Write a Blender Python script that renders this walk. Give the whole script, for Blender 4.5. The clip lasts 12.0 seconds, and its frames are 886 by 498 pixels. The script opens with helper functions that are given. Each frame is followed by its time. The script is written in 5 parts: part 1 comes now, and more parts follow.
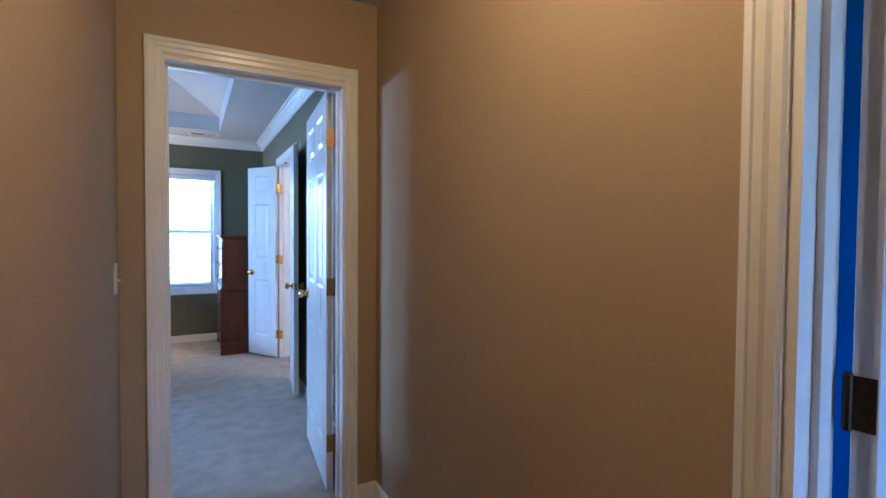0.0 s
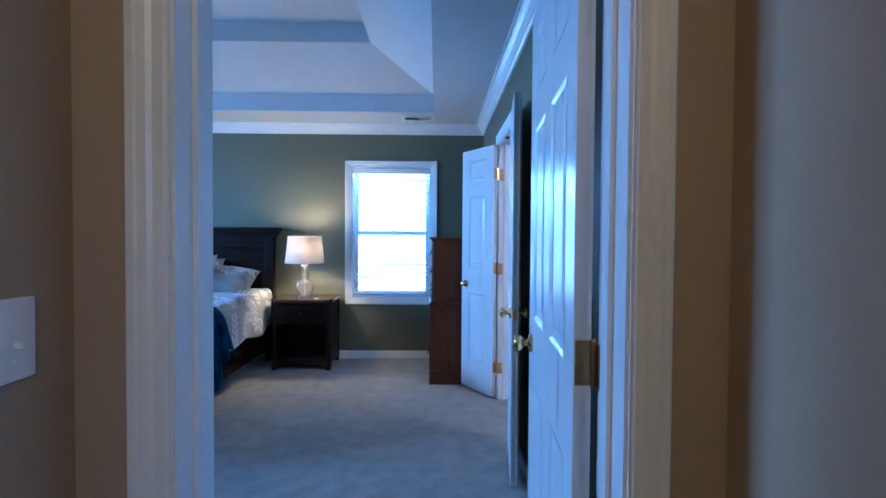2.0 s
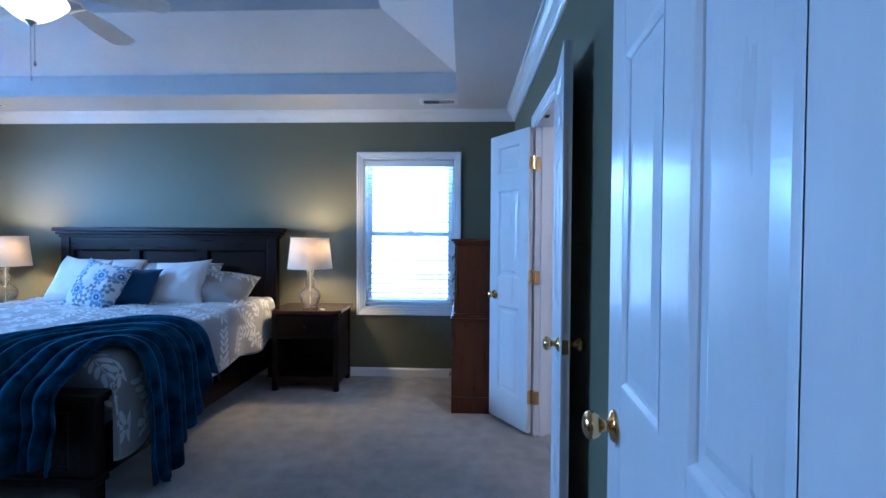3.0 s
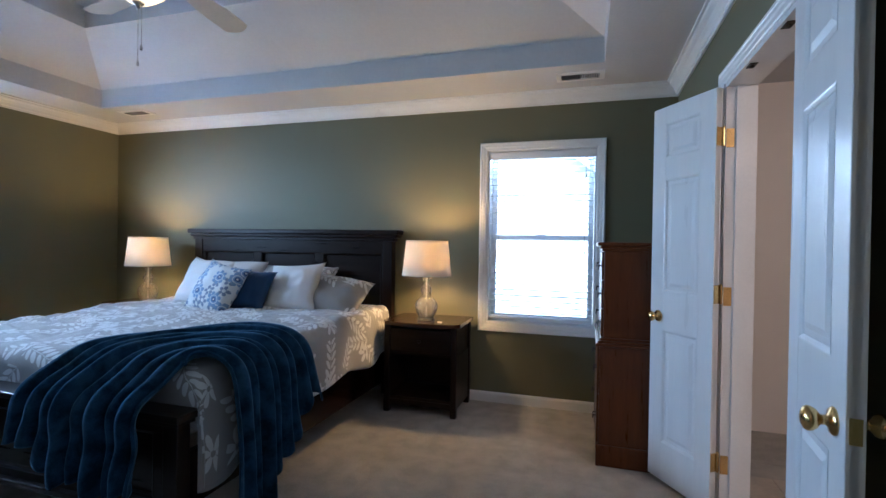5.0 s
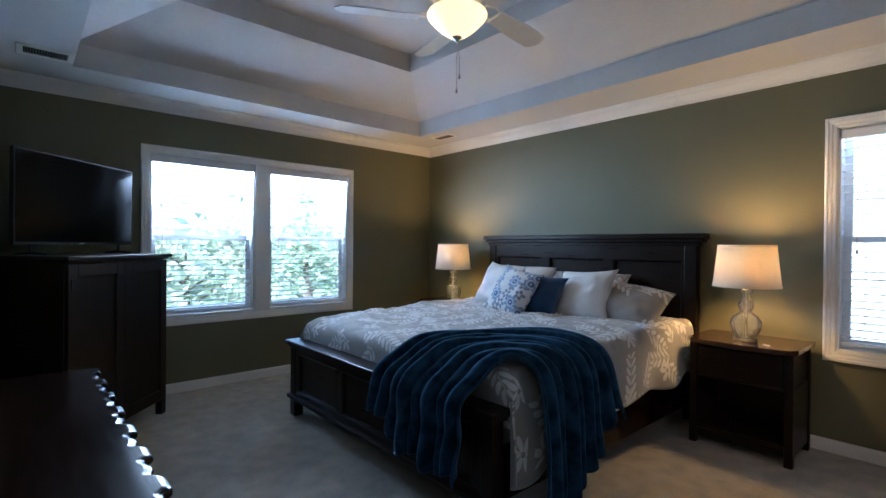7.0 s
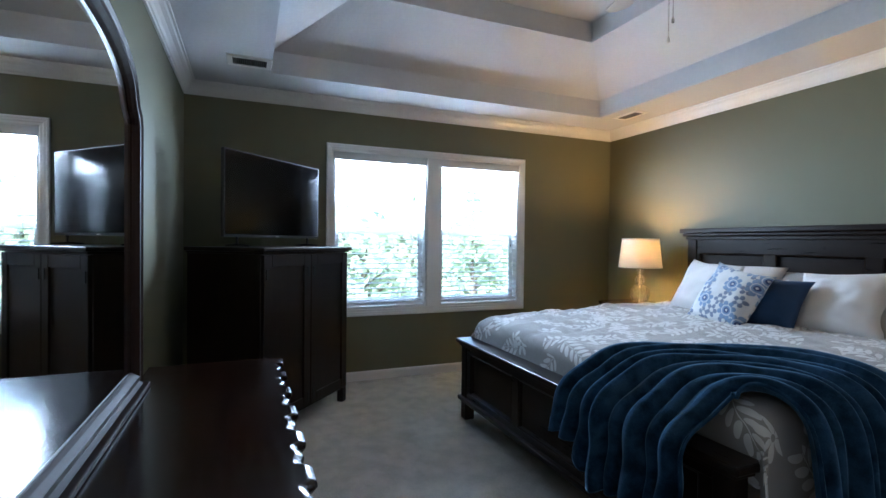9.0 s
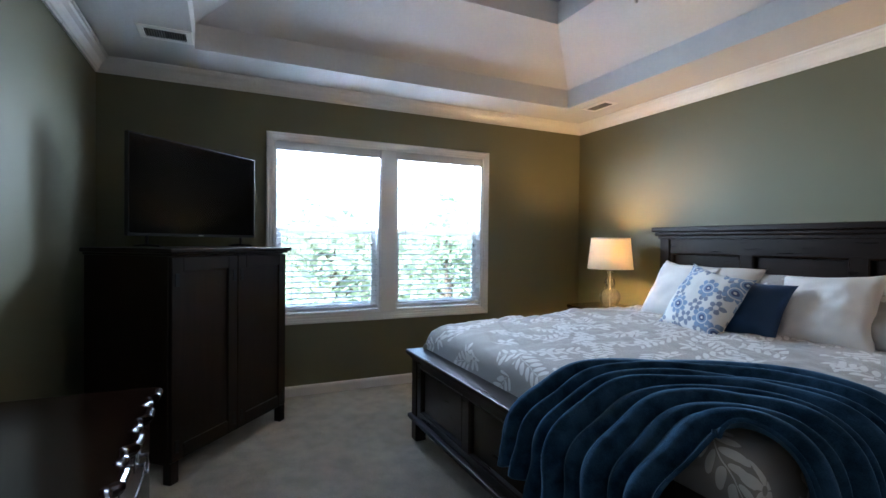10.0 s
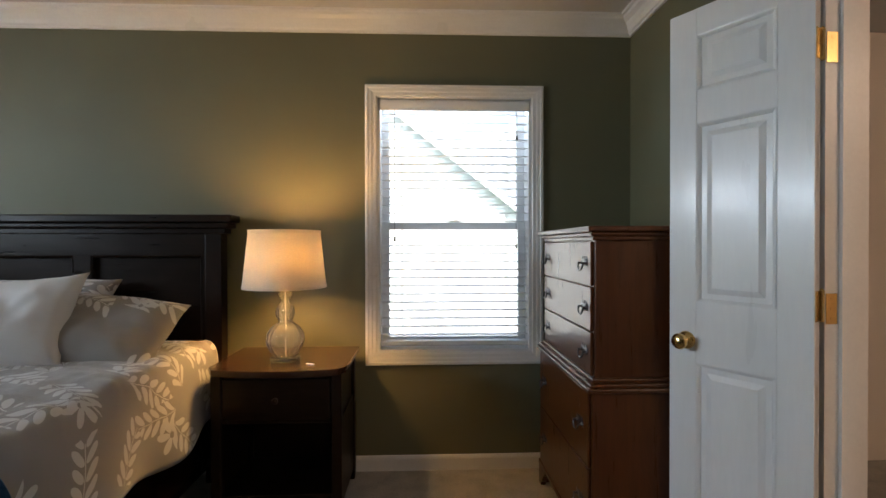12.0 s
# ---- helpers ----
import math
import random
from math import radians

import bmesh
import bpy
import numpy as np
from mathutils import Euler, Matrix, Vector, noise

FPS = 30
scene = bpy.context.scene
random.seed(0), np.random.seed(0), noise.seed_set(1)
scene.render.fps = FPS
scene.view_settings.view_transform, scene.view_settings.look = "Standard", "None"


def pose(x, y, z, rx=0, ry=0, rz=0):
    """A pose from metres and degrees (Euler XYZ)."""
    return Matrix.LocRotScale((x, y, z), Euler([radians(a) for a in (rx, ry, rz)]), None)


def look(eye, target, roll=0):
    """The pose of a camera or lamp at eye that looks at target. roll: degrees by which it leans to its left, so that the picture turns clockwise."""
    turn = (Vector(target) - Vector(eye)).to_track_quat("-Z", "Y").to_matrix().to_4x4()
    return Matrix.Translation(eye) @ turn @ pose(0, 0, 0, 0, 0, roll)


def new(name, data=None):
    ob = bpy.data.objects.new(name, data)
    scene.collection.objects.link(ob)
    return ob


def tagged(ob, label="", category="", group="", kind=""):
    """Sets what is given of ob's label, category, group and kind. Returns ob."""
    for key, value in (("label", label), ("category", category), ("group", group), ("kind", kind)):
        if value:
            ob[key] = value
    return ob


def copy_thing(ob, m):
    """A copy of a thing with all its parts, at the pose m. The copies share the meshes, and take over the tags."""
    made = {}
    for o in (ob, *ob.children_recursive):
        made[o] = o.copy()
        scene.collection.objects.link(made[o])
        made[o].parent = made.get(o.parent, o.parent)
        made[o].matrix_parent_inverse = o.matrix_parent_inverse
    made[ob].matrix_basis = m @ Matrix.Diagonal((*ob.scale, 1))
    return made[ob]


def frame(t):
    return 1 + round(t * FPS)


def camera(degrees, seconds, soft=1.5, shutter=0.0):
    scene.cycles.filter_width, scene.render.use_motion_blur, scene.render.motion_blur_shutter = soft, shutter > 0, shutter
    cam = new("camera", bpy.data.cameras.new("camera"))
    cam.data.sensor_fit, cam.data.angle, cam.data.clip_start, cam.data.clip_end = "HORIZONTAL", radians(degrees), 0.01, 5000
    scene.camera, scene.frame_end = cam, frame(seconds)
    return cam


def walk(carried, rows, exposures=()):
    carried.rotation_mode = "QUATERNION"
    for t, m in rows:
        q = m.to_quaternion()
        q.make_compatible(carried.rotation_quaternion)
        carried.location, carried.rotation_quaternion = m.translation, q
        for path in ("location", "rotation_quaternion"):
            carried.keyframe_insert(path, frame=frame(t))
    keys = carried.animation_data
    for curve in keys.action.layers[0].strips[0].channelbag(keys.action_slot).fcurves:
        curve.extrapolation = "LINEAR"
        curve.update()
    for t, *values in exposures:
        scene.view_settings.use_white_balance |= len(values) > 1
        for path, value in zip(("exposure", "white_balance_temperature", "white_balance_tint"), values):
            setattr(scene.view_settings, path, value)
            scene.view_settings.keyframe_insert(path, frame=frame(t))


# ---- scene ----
cam = camera(85.8, 12.0)
PATH = [
    (0, (0.314, 0.916, 1.319), (1.248, 2.684, 1.263), 0.4),
    (0.5, (0.469, 1.214, 1.32), (0.962, 3.151, 1.257), 0.4),
    (1, (0.578, 1.571, 1.316), (0.828, 3.555, 1.252), 0.3),
    (1.5, (0.621, 1.975, 1.308), (0.718, 3.971, 1.245), 0.4),
    (2, (0.647, 2.393, 1.295), (0.673, 4.392, 1.249), 0.4),
    (2.5, (0.675, 2.747, 1.315), (0.648, 4.746, 1.267), 0.3),
    (4.5, (0.576, 3.586, 1.272), (0.183, 5.547, 1.252), 0.8),
    (5, (0.524, 3.655, 1.271), (-0.057, 5.569, 1.256), 0.9),
    (5.5, (0.475, 3.691, 1.272), (-0.343, 5.517, 1.255), 1.0),
    (6, (0.425, 3.707, 1.281), (-0.646, 5.396, 1.265), 0.9),
    (6.5, (0.373, 3.691, 1.284), (-0.923, 5.214, 1.269), 0.7),
    (7, (0.333, 3.658, 1.282), (-1.164, 4.985, 1.27), 0.5),
    (7.5, (0.302, 3.64, 1.281), (-1.359, 4.753, 1.273), 0.6),
    (9.5, (-0.185, 3.902, 1.244), (-2.045, 4.638, 1.213), 0.6),
    (10, (-0.292, 4.088, 1.252), (-2.106, 4.928, 1.224), 0.6),
    (10.5, (-0.284, 4.324, 1.223), (-1.923, 5.469, 1.202), 0.2),
    (11, (-0.228, 4.563, 1.196), (-1.389, 6.191, 1.192), 0.6),
    (11.5, (-0.15, 4.746, 1.241), (-0.684, 6.673, 1.218), 0.1),
    (12, (-0.008, 4.879, 1.234), (0.069, 6.878, 1.219), -0.1),
]
EXPOSURES = [(0, 3.65, 4050, 10), (0.5, 3.7, 3800, 10), (1.0, 3.6, 3580, 8), (1.5, 3.45, 3380, 5), (2.0, 3.15, 3430, 7), (2.5, 3.0, 3480, 8), (4.3, 2.9, 4500, 9), (5.5, 2.75, 4700, 9), (6.5, 2.6, 4850, 8), (7.0, 2.6, 5000, 9), (7.5, 2.9, 5100, 9), (9.5, 3.15, 5400, 9), (10.0, 3.0, 5500, 10), (10.5, 2.75, 5600, 10), (11.0, 2.6, 5500, 9), (11.5, 2.5, 5500, 9), (12, 2.45, 6250, 10)]
walk(cam, [(t, look(eye, target, roll)) for t, eye, target, roll in PATH], EXPOSURES)

# ---- plan, metres ----
XW, XE, YS, YN = -4.26, 1.14, 3.30, 7.50      # bedroom
YD = 3.17                                     # hall side of the door wall
HX0, HX1, HY0 = 0.06, 1.13, -1.6              # hall
ZC, ZT, ZU, ZTOP = 2.487, 2.650, 2.90, 3.06   # ceiling, tray steps
TX0, TX1, TY0, TY1 = -3.79, 0.61, 3.92, 6.95  # tray
UX0, UX1, UY0, UY1 = -3.21, 0.09, 4.44, 6.37  # upper tray
WALL = 0.13

# ---- world and lights ----
world = bpy.data.worlds.new("sky")
scene.world = world
world.use_nodes = True
wn = world.node_tree.nodes
sky = wn.new("ShaderNodeTexSky")
sky.sky_type, sky.sun_disc = 'NISHITA', False
sky.sun_elevation, sky.sun_rotation = radians(50), radians(132)
sky.dust_density = 2.5
world.node_tree.links.new(sky.outputs[0], wn["Background"].inputs[0])
wn["Background"].inputs[1].default_value = 0.15


def lamp(name, kind, m, energy, color, size=0.1, size_y=None):
    data = bpy.data.lights.new(name, kind)
    data.energy, data.color = energy, color
    if kind == 'AREA':
        data.shape, data.size, data.size_y = 'RECTANGLE', size, size_y or size
    elif kind == 'SUN':
        data.angle = size
    else:
        data.shadow_soft_size = size
    ob = new(name, data)
    ob.matrix_world = m
    return ob


lamp("sun", 'SUN', look((10, -9, 16), (0, 0, 0)), 4.8, (1, 0.94, 0.86), radians(0.6))
BOWL_GLOW = 0.30
WARM = (1.0, 0.54, 0.165)
DAY = (0.78, 0.89, 1.0)
# the sky's light in the window openings, outside the panes
lamp("window_light_north", 'AREA', pose(0.158, YN + 0.158, 1.875, -62, 0, 0), 0.8, DAY, 0.84, 0.32)
lamp("window_light_west", 'AREA', pose(XW - 0.158, 4.897, 1.875, 0, -60, 0), 11.0, DAY, 0.32, 0.86)
lamp("window_light_west", 'AREA', pose(XW - 0.158, 5.900, 1.875, 0, -60, 0), 11.0, DAY, 0.32, 0.86)
lamp("bulb_right", 'POINT', pose(-0.665, 7.15, 1.205), 4.3, WARM, 0.06)
lamp("bulb_left", 'POINT', pose(-3.44, 7.15, 1.205), 4.3, WARM, 0.06)
lamp("hall_bulb", 'POINT', pose(0.60, 1.58, 2.28), 2.1, (1.0, 0.54, 0.16), 0.10)
lamp("bath_bulb", 'POINT', pose(2.4, 4.3, 2.25), 6.5, (1.0, 0.71, 0.50), 0.20)

# ---- materials ----


def nodes_of(name):
    m = bpy.data.materials.new(name)
    m.use_nodes = True
    n = m.node_tree.nodes
    return m, n, m.node_tree.links, n["Principled BSDF"]


def mathn(n, l, op, a, b=None, c=None):
    k = n.new("ShaderNodeMath")
    k.operation = op
    for i, v in enumerate((a, b, c)):
        if v is None:
            continue
        if isinstance(v, (int, float)):
            k.inputs[i].default_value = v
        else:
            l.new(v, k.inputs[i])
    return k.outputs[0]


def mixc(n, l, f, a, b, mode='MIX'):
    k = n.new("ShaderNodeMix")
    k.data_type, k.blend_type = 'RGBA', mode
    for i, v in ((0, f), (6, a), (7, b)):
        if isinstance(v, (int, float)):
            k.inputs[i].default_value = v
        elif isinstance(v, tuple):
            k.inputs[i].default_value = (*v[:3], 1)
        else:
            l.new(v, k.inputs[i])
    return k.outputs[2]


def noisen(n, l, coord, scale, detail=3, rough=0.5):
    k = n.new("ShaderNodeTexNoise")
    k.inputs["Scale"].default_value, k.inputs["Detail"].default_value, k.inputs["Roughness"].default_value = scale, detail, rough
    l.new(coord, k.inputs["Vector"])
    return k.outputs[0]


def rampn(n, l, f, a, b):
    k = n.new("ShaderNodeMapRange")
    k.inputs[1].default_value, k.inputs[2].default_value = a, b
    l.new(f, k.inputs[0])
    return k.outputs[0]


def bumpn(n, l, h, strength, dist, bsdf):
    k = n.new("ShaderNodeBump")
    k.inputs["Strength"].default_value, k.inputs["Distance"].default_value = strength, dist
    l.new(h, k.inputs["Height"])
    l.new(k.outputs[0], bsdf.inputs["Normal"])


def surface(name, color, rough=0.5, var=0.12, big=1.5, fine=60, bump=0.15, dist=0.002, metal=0.0, coat=0.0, stretch=None, sheen=0.0):
    """A painted, woven or plain surface: two scales of tone and a fine relief."""
    m, n, l, b = nodes_of(name)
    tc = n.new("ShaderNodeTexCoord").outputs["Object"]
    if stretch:
        mp = n.new("ShaderNodeMapping")
        mp.inputs["Scale"].default_value = stretch
        l.new(tc, mp.inputs[0])
        tc = mp.outputs[0]
    n1, n2 = noisen(n, l, tc, big, 4), noisen(n, l, tc, fine, 3)
    lo = tuple(c * (1 - var) for c in color)
    hi = tuple(min(1, c * (1 + var)) for c in color)
    c1 = mixc(n, l, rampn(n, l, n1, 0.3, 0.7), lo, hi)
    c2 = mixc(n, l, rampn(n, l, n2, 0.3, 0.7), tuple(1 - var for _ in range(3)), (1, 1, 1))
    l.new(mixc(n, l, 1.0, c1, c2, 'MULTIPLY'), b.inputs["Base Color"])
    r = mathn(n, l, 'MULTIPLY_ADD', n1, 0.16, rough - 0.08)
    l.new(r, b.inputs["Roughness"])
    b.inputs["Metallic"].default_value = metal
    b.inputs["Coat Weight"].default_value = coat
    b.inputs["Coat Roughness"].default_value = 0.15
    b.inputs["Sheen Weight"].default_value = sheen
    if bump:
        bumpn(n, l, n2, bump, dist, b)
    return m


def wood(name, dark, light, rough=0.35, axis='Z', coat=0.3):
    m, n, l, b = nodes_of(name)
    tc = n.new("ShaderNodeTexCoord").outputs["Object"]
    mp = n.new("ShaderNodeMapping")
    mp.inputs["Scale"].default_value = {'X': (1.2, 14, 14), 'Y': (14, 1.2, 14), 'Z': (14, 14, 1.2)}[axis]
    l.new(tc, mp.inputs[0])
    g = noisen(n, l, mp.outputs[0], 3.0, 6, 0.65)
    f = noisen(n, l, mp.outputs[0], 18.0, 3)
    big = noisen(n, l, tc, 2.0, 2)
    c = mixc(n, l, rampn(n, l, g, 0.3, 0.72), dark, light)
    c = mixc(n, l, mathn(n, l, 'MULTIPLY', rampn(n, l, f, 0.45, 0.7), 0.35), c, dark)
    c = mixc(n, l, rampn(n, l, big, 0.25, 0.75), mixc(n, l, 1.0, c, (0.78, 0.78, 0.78), 'MULTIPLY'), c)
    l.new(c, b.inputs["Base Color"])
    l.new(mathn(n, l, 'MULTIPLY_ADD', g, 0.18, rough - 0.09), b.inputs["Roughness"])
    b.inputs["Coat Weight"].default_value, b.inputs["Coat Roughness"].default_value = coat, 0.2
    b.inputs["Specular IOR Level"].default_value = 0.3
    bumpn(n, l, f, 0.04, 0.0006, b)
    return m


def glass(name, rough=0.0, ior=1.45, color=(1, 1, 1)):
    m, n, l, b = nodes_of(name)
    b.inputs["Base Color"].default_value = (*color, 1)
    b.inputs["Roughness"].default_value, b.inputs["IOR"].default_value = rough, ior
    b.inputs["Transmission Weight"].default_value = 1.0
    return m


def thin_glass(name):
    m, n, l, b = nodes_of(name)
    t, g, mx = n.new("ShaderNodeBsdfTransparent"), n.new("ShaderNodeBsdfGlossy"), n.new("ShaderNodeMixShader")
    fr = n.new("ShaderNodeFresnel")
    fr.inputs[0].default_value = 1.45
    g.inputs["Roughness"].default_value = 0.01
    l.new(fr.outputs[0], mx.inputs[0])
    l.new(t.outputs[0], mx.inputs[1])
    l.new(g.outputs[0], mx.inputs[2])
    l.new(mx.outputs[0], n["Material Output"].inputs[0])
    return m


def glow(name, color, strength, base=(0.9, 0.88, 0.82)):
    m, n, l, b = nodes_of(name)
    b.inputs["Base Color"].default_value = (*base, 1)
    b.inputs["Emission Color"].default_value = (*color, 1)
    b.inputs["Emission Strength"].default_value = strength
    b.inputs["Roughness"].default_value = 0.35
    return m


SAGE = surface("sage_wall_paint", (0.146, 0.141, 0.080), 0.60, 0.05, 0.8, 220, 0.12, 0.001)
TAUPE = surface("taupe_wall_paint", (0.395, 0.300, 0.182), 0.72, 0.05, 0.8, 220, 0.12, 0.001)
CREAM = surface("cream_wall_paint", (0.80, 0.71, 0.62), 0.5, 0.05, 0.8, 220, 0.1, 0.001)
BLUE = surface("blue_wall_paint", (0.02, 0.22, 0.62), 0.5, 0.05, 0.8, 220, 0.1, 0.001)
CEIL = surface("textured_ceiling_paint", (0.60, 0.60, 0.605), 0.8, 0.05, 1.0, 45, 0.35, 0.004)
TRIM = surface("white_gloss_trim", (0.80, 0.79, 0.77), 0.30, 0.04, 2.0, 90, 0.012, 0.0006, coat=0.2)
DOORW = surface("white_door_paint", (0.78, 0.78, 0.77), 0.30, 0.03, 2.0, 25, 0.015, 0.0006, coat=0.2, stretch=(4, 4, 0.5))
BLIND = surface("white_blind_slat", (0.82, 0.83, 0.84), 0.4, 0.03, 3.0, 60, 0.03, 0.001)
VINYL = surface("white_window_vinyl", (0.80, 0.81, 0.82), 0.35, 0.03, 3.0, 60, 0.03, 0.001)
ESPRESSO = wood("espresso_stained_wood", (0.009, 0.0046, 0.0026), (0.019, 0.0100, 0.0054), 0.36, coat=0.04)
ESPRESSO_X = wood("espresso_stained_wood_lengthwise", (0.009, 0.0046, 0.0026), (0.019, 0.0100, 0.0054), 0.30, 'X', 0.08)
MAHOG = wood("mahogany_brown_wood", (0.010, 0.004, 0.0025), (0.020, 0.008, 0.004), 0.17, 'X', 0.0)
CHERRY = wood("cherry_brown_wood", (0.066, 0.0185, 0.0036), (0.105, 0.031, 0.0065), 0.30, 'Z', 0.2)
FRAMEW = wood("mahogany_frame_wood", (0.016, 0.006, 0.0035), (0.030, 0.011, 0.0055), 0.48, 'Z', 0.0)
BRASS = surface("polished_brass", (0.72, 0.50, 0.20), 0.20, 0.10, 8, 120, 0.03, 0.0005, metal=1.0)
# brass darkened for the shade that falls on the bedroom door's hinges
SHADED_BRASS = surface("shaded_brass", (0.46, 0.31, 0.12), 0.30, 0.15, 10, 120, 0.04, 0.0005, metal=1.0)
AGED = surface("aged_bronze", (0.07, 0.052, 0.034), 0.40, 0.25, 12, 120, 0.06, 0.0005, metal=1.0)
PEWTER = surface("pewter_pull", (0.11, 0.105, 0.11), 0.34, 0.2, 12, 120, 0.05, 0.0005, metal=1.0)
NICKEL = surface("brushed_nickel", (0.55, 0.53, 0.50), 0.28, 0.1, 12, 120, 0.03, 0.0005, metal=1.0)
PANE = thin_glass("window_pane")
BLACK = surface("black_plastic", (0.012, 0.012, 0.013), 0.35, 0.1, 5, 80, 0.03, 0.0005)
SCREEN = surface("dark_screen", (0.003, 0.003, 0.003), 0.10, 0.05, 3, 40, 0.0)
SCREEN.node_tree.nodes["Principled BSDF"].inputs["Specular IOR Level"].default_value = 0.10
for m in (ESPRESSO, ESPRESSO_X, MAHOG, FRAMEW, BLACK):
    m.node_tree.nodes["Principled BSDF"].inputs["Specular IOR Level"].default_value = 0.22
MAHOG.node_tree.nodes["Principled BSDF"].inputs["Specular IOR Level"].default_value = 0.3
FRAMEW.node_tree.nodes["Principled BSDF"].inputs["Specular IOR Level"].default_value = 0.12
TAUPE.node_tree.nodes["Principled BSDF"].inputs["Specular IOR Level"].default_value = 0.2
# grey in place of white plastic, for the shade among the vent louvres
LOUVRE = surface("dimmed_louvre", (0.17, 0.16, 0.15), 0.6, 0.15, 8, 80, 0.03, 0.0005)
PLASTIC = surface("white_plastic", (0.78, 0.77, 0.74), 0.35, 0.03, 5, 80, 0.03, 0.0005)
FANW = surface("white_fan_blade", (0.74, 0.72, 0.69), 0.35, 0.05, 5, 60, 0.03, 0.0005)


def carpet_material():
    m, n, l, b = nodes_of("beige_carpet")
    tc = n.new("ShaderNodeTexCoord").outputs["Object"]
    big, mid, fine = noisen(n, l, tc, 1.6, 4, 0.6), noisen(n, l, tc, 9, 3), noisen(n, l, tc, 120, 4, 0.75)
    c = mixc(n, l, rampn(n, l, big, 0.3, 0.7), (0.52, 0.475, 0.405), (0.66, 0.605, 0.52))
    c = mixc(n, l, rampn(n, l, mid, 0.35, 0.65), mixc(n, l, 1.0, c, (0.76, 0.76, 0.75), 'MULTIPLY'), c)
    c = mixc(n, l, rampn(n, l, fine, 0.3, 0.65), mixc(n, l, 1.0, c, (0.56, 0.55, 0.53), 'MULTIPLY'), c)
    l.new(c, b.inputs["Base Color"])
    b.inputs["Roughness"].default_value = 0.95
    b.inputs["Sheen Weight"].default_value = 0.25
    h = mathn(n, l, 'MULTIPLY_ADD', mid, 0.6, fine)
    bumpn(n, l, h, 0.9, 0.011, b)
    return m


CARPET = carpet_material()

# ---- mesh helpers ----


def add_box(bm, lo, hi, bev=0.0, seg=1, m=None):
    r = bmesh.ops.create_cube(bm, size=1)["verts"]
    c = [(a + b) / 2 for a, b in zip(lo, hi)]
    d = [abs(b - a) for a, b in zip(lo, hi)]
    for v in r:
        v.co = Vector((c[0] + v.co.x * d[0], c[1] + v.co.y * d[1], c[2] + v.co.z * d[2]))
    if bev:
        es = list({e for v in r for e in v.link_edges})
        res = bmesh.ops.bevel(bm, geom=es, offset=bev, segments=seg, affect='EDGES', profile=0.5)
        r = list({v for f in res["faces"] for v in f.verts} | {v for v in r if v.is_valid})
    if m is not None:
        for v in r:
            v.co = m @ v.co
    return r


def lathe(bm, profile, segs=24, center=(0, 0, 0), m=None, flute=0.0, flutes=12, band=None, caps=True):
    """Turns (radius, height) pairs round the z axis; flute swells the radius in lobes within the band of heights."""
    rings = []
    for r, z in profile:
        ring = []
        for i in range(segs):
            a = 2 * math.pi * i / segs
            rr = r
            if flute and band[0] <= z <= band[1]:
                rr = r * (1 + flute * (abs(math.cos(a * flutes / 2)) - 0.5))
            p = Vector((center[0] + rr * math.cos(a), center[1] + rr * math.sin(a), center[2] + z))
            ring.append(bm.verts.new(m @ p if m is not None else p))
        rings.append(ring)
    for a, b in zip(rings, rings[1:]):
        for i in range(segs):
            j = (i + 1) % segs
            bm.faces.new((a[i], a[j], b[j], b[i]))
    if not caps:
        return
    if profile[0][0] > 1e-5:
        bm.faces.new(list(reversed(rings[0])))
    if profile[-1][0] > 1e-5:
        bm.faces.new(rings[-1])


def frame_run(bm, f, u0, u1, w0, w1, profile, closed=True):
    """A mitred moulding round a rectangle: profile is (inset, proud); open at the foot if not closed."""
    rows = []
    for i, d in profile:
        b = w0 + i if closed else w0
        pts = [(u0 + i, b), (u0 + i, w1 - i), (u1 - i, w1 - i), (u1 - i, b)]
        rows.append([bm.verts.new(f(u, w, d)) for u, w in pts])
    for a, b in zip(rows, rows[1:]):
        for k in range(4 if closed else 3):
            j = (k + 1) % 4
            bm.faces.new((a[k], a[j], b[j], b[k]))


def run_profile(bm, p0, p1, out, profile):
    """A straight moulding from p0 to p1: profile is (out from the wall, height)."""
    p0, p1, out = Vector(p0), Vector(p1), Vector(out)
    rows = [[bm.verts.new(p + out * d + Vector((0, 0, z))) for p in (p0, p1)] for d, z in profile]
    for a, b in zip(rows, rows[1:]):
        bm.faces.new((a[0], a[1], b[1], b[0]))
    for k in (0, 1):
        bm.faces.new([r[k] for r in rows])


def tube(bm, pts, r, segs=8):
    pts = [Vector(p) for p in pts]
    rings = []
    for i, p in enumerate(pts):
        d = (pts[min(i + 1, len(pts) - 1)] - pts[max(i - 1, 0)]).normalized()
        a = d.orthogonal().normalized()
        b = d.cross(a)
        if rings:
            ref = rings[-1][1]
            a = (ref - d * ref.dot(d)).normalized()
            b = d.cross(a)
        rr = r[i] if isinstance(r, (list, tuple)) else r
        rings.append(([bm.verts.new(p + (a * math.cos(t) + b * math.sin(t)) * rr) for t in [2 * math.pi * k / segs for k in range(segs)]], a))
    for (u, _), (v, _) in zip(rings, rings[1:]):
        for k in range(segs):
            j = (k + 1) % segs
            bm.faces.new((u[k], u[j], v[j], v[k]))
    bm.faces.new(list(reversed(rings[0][0])))
    bm.faces.new(rings[-1][0])


def mesh_of(name, bm, material, smooth=False):
    bmesh.ops.recalc_face_normals(bm, faces=bm.faces)
    me = bpy.data.meshes.new(name)
    bm.to_mesh(me)
    bm.free()
    me.materials.append(material)
    if smooth:
        for p in me.polygons:
            p.use_smooth = True
    return me


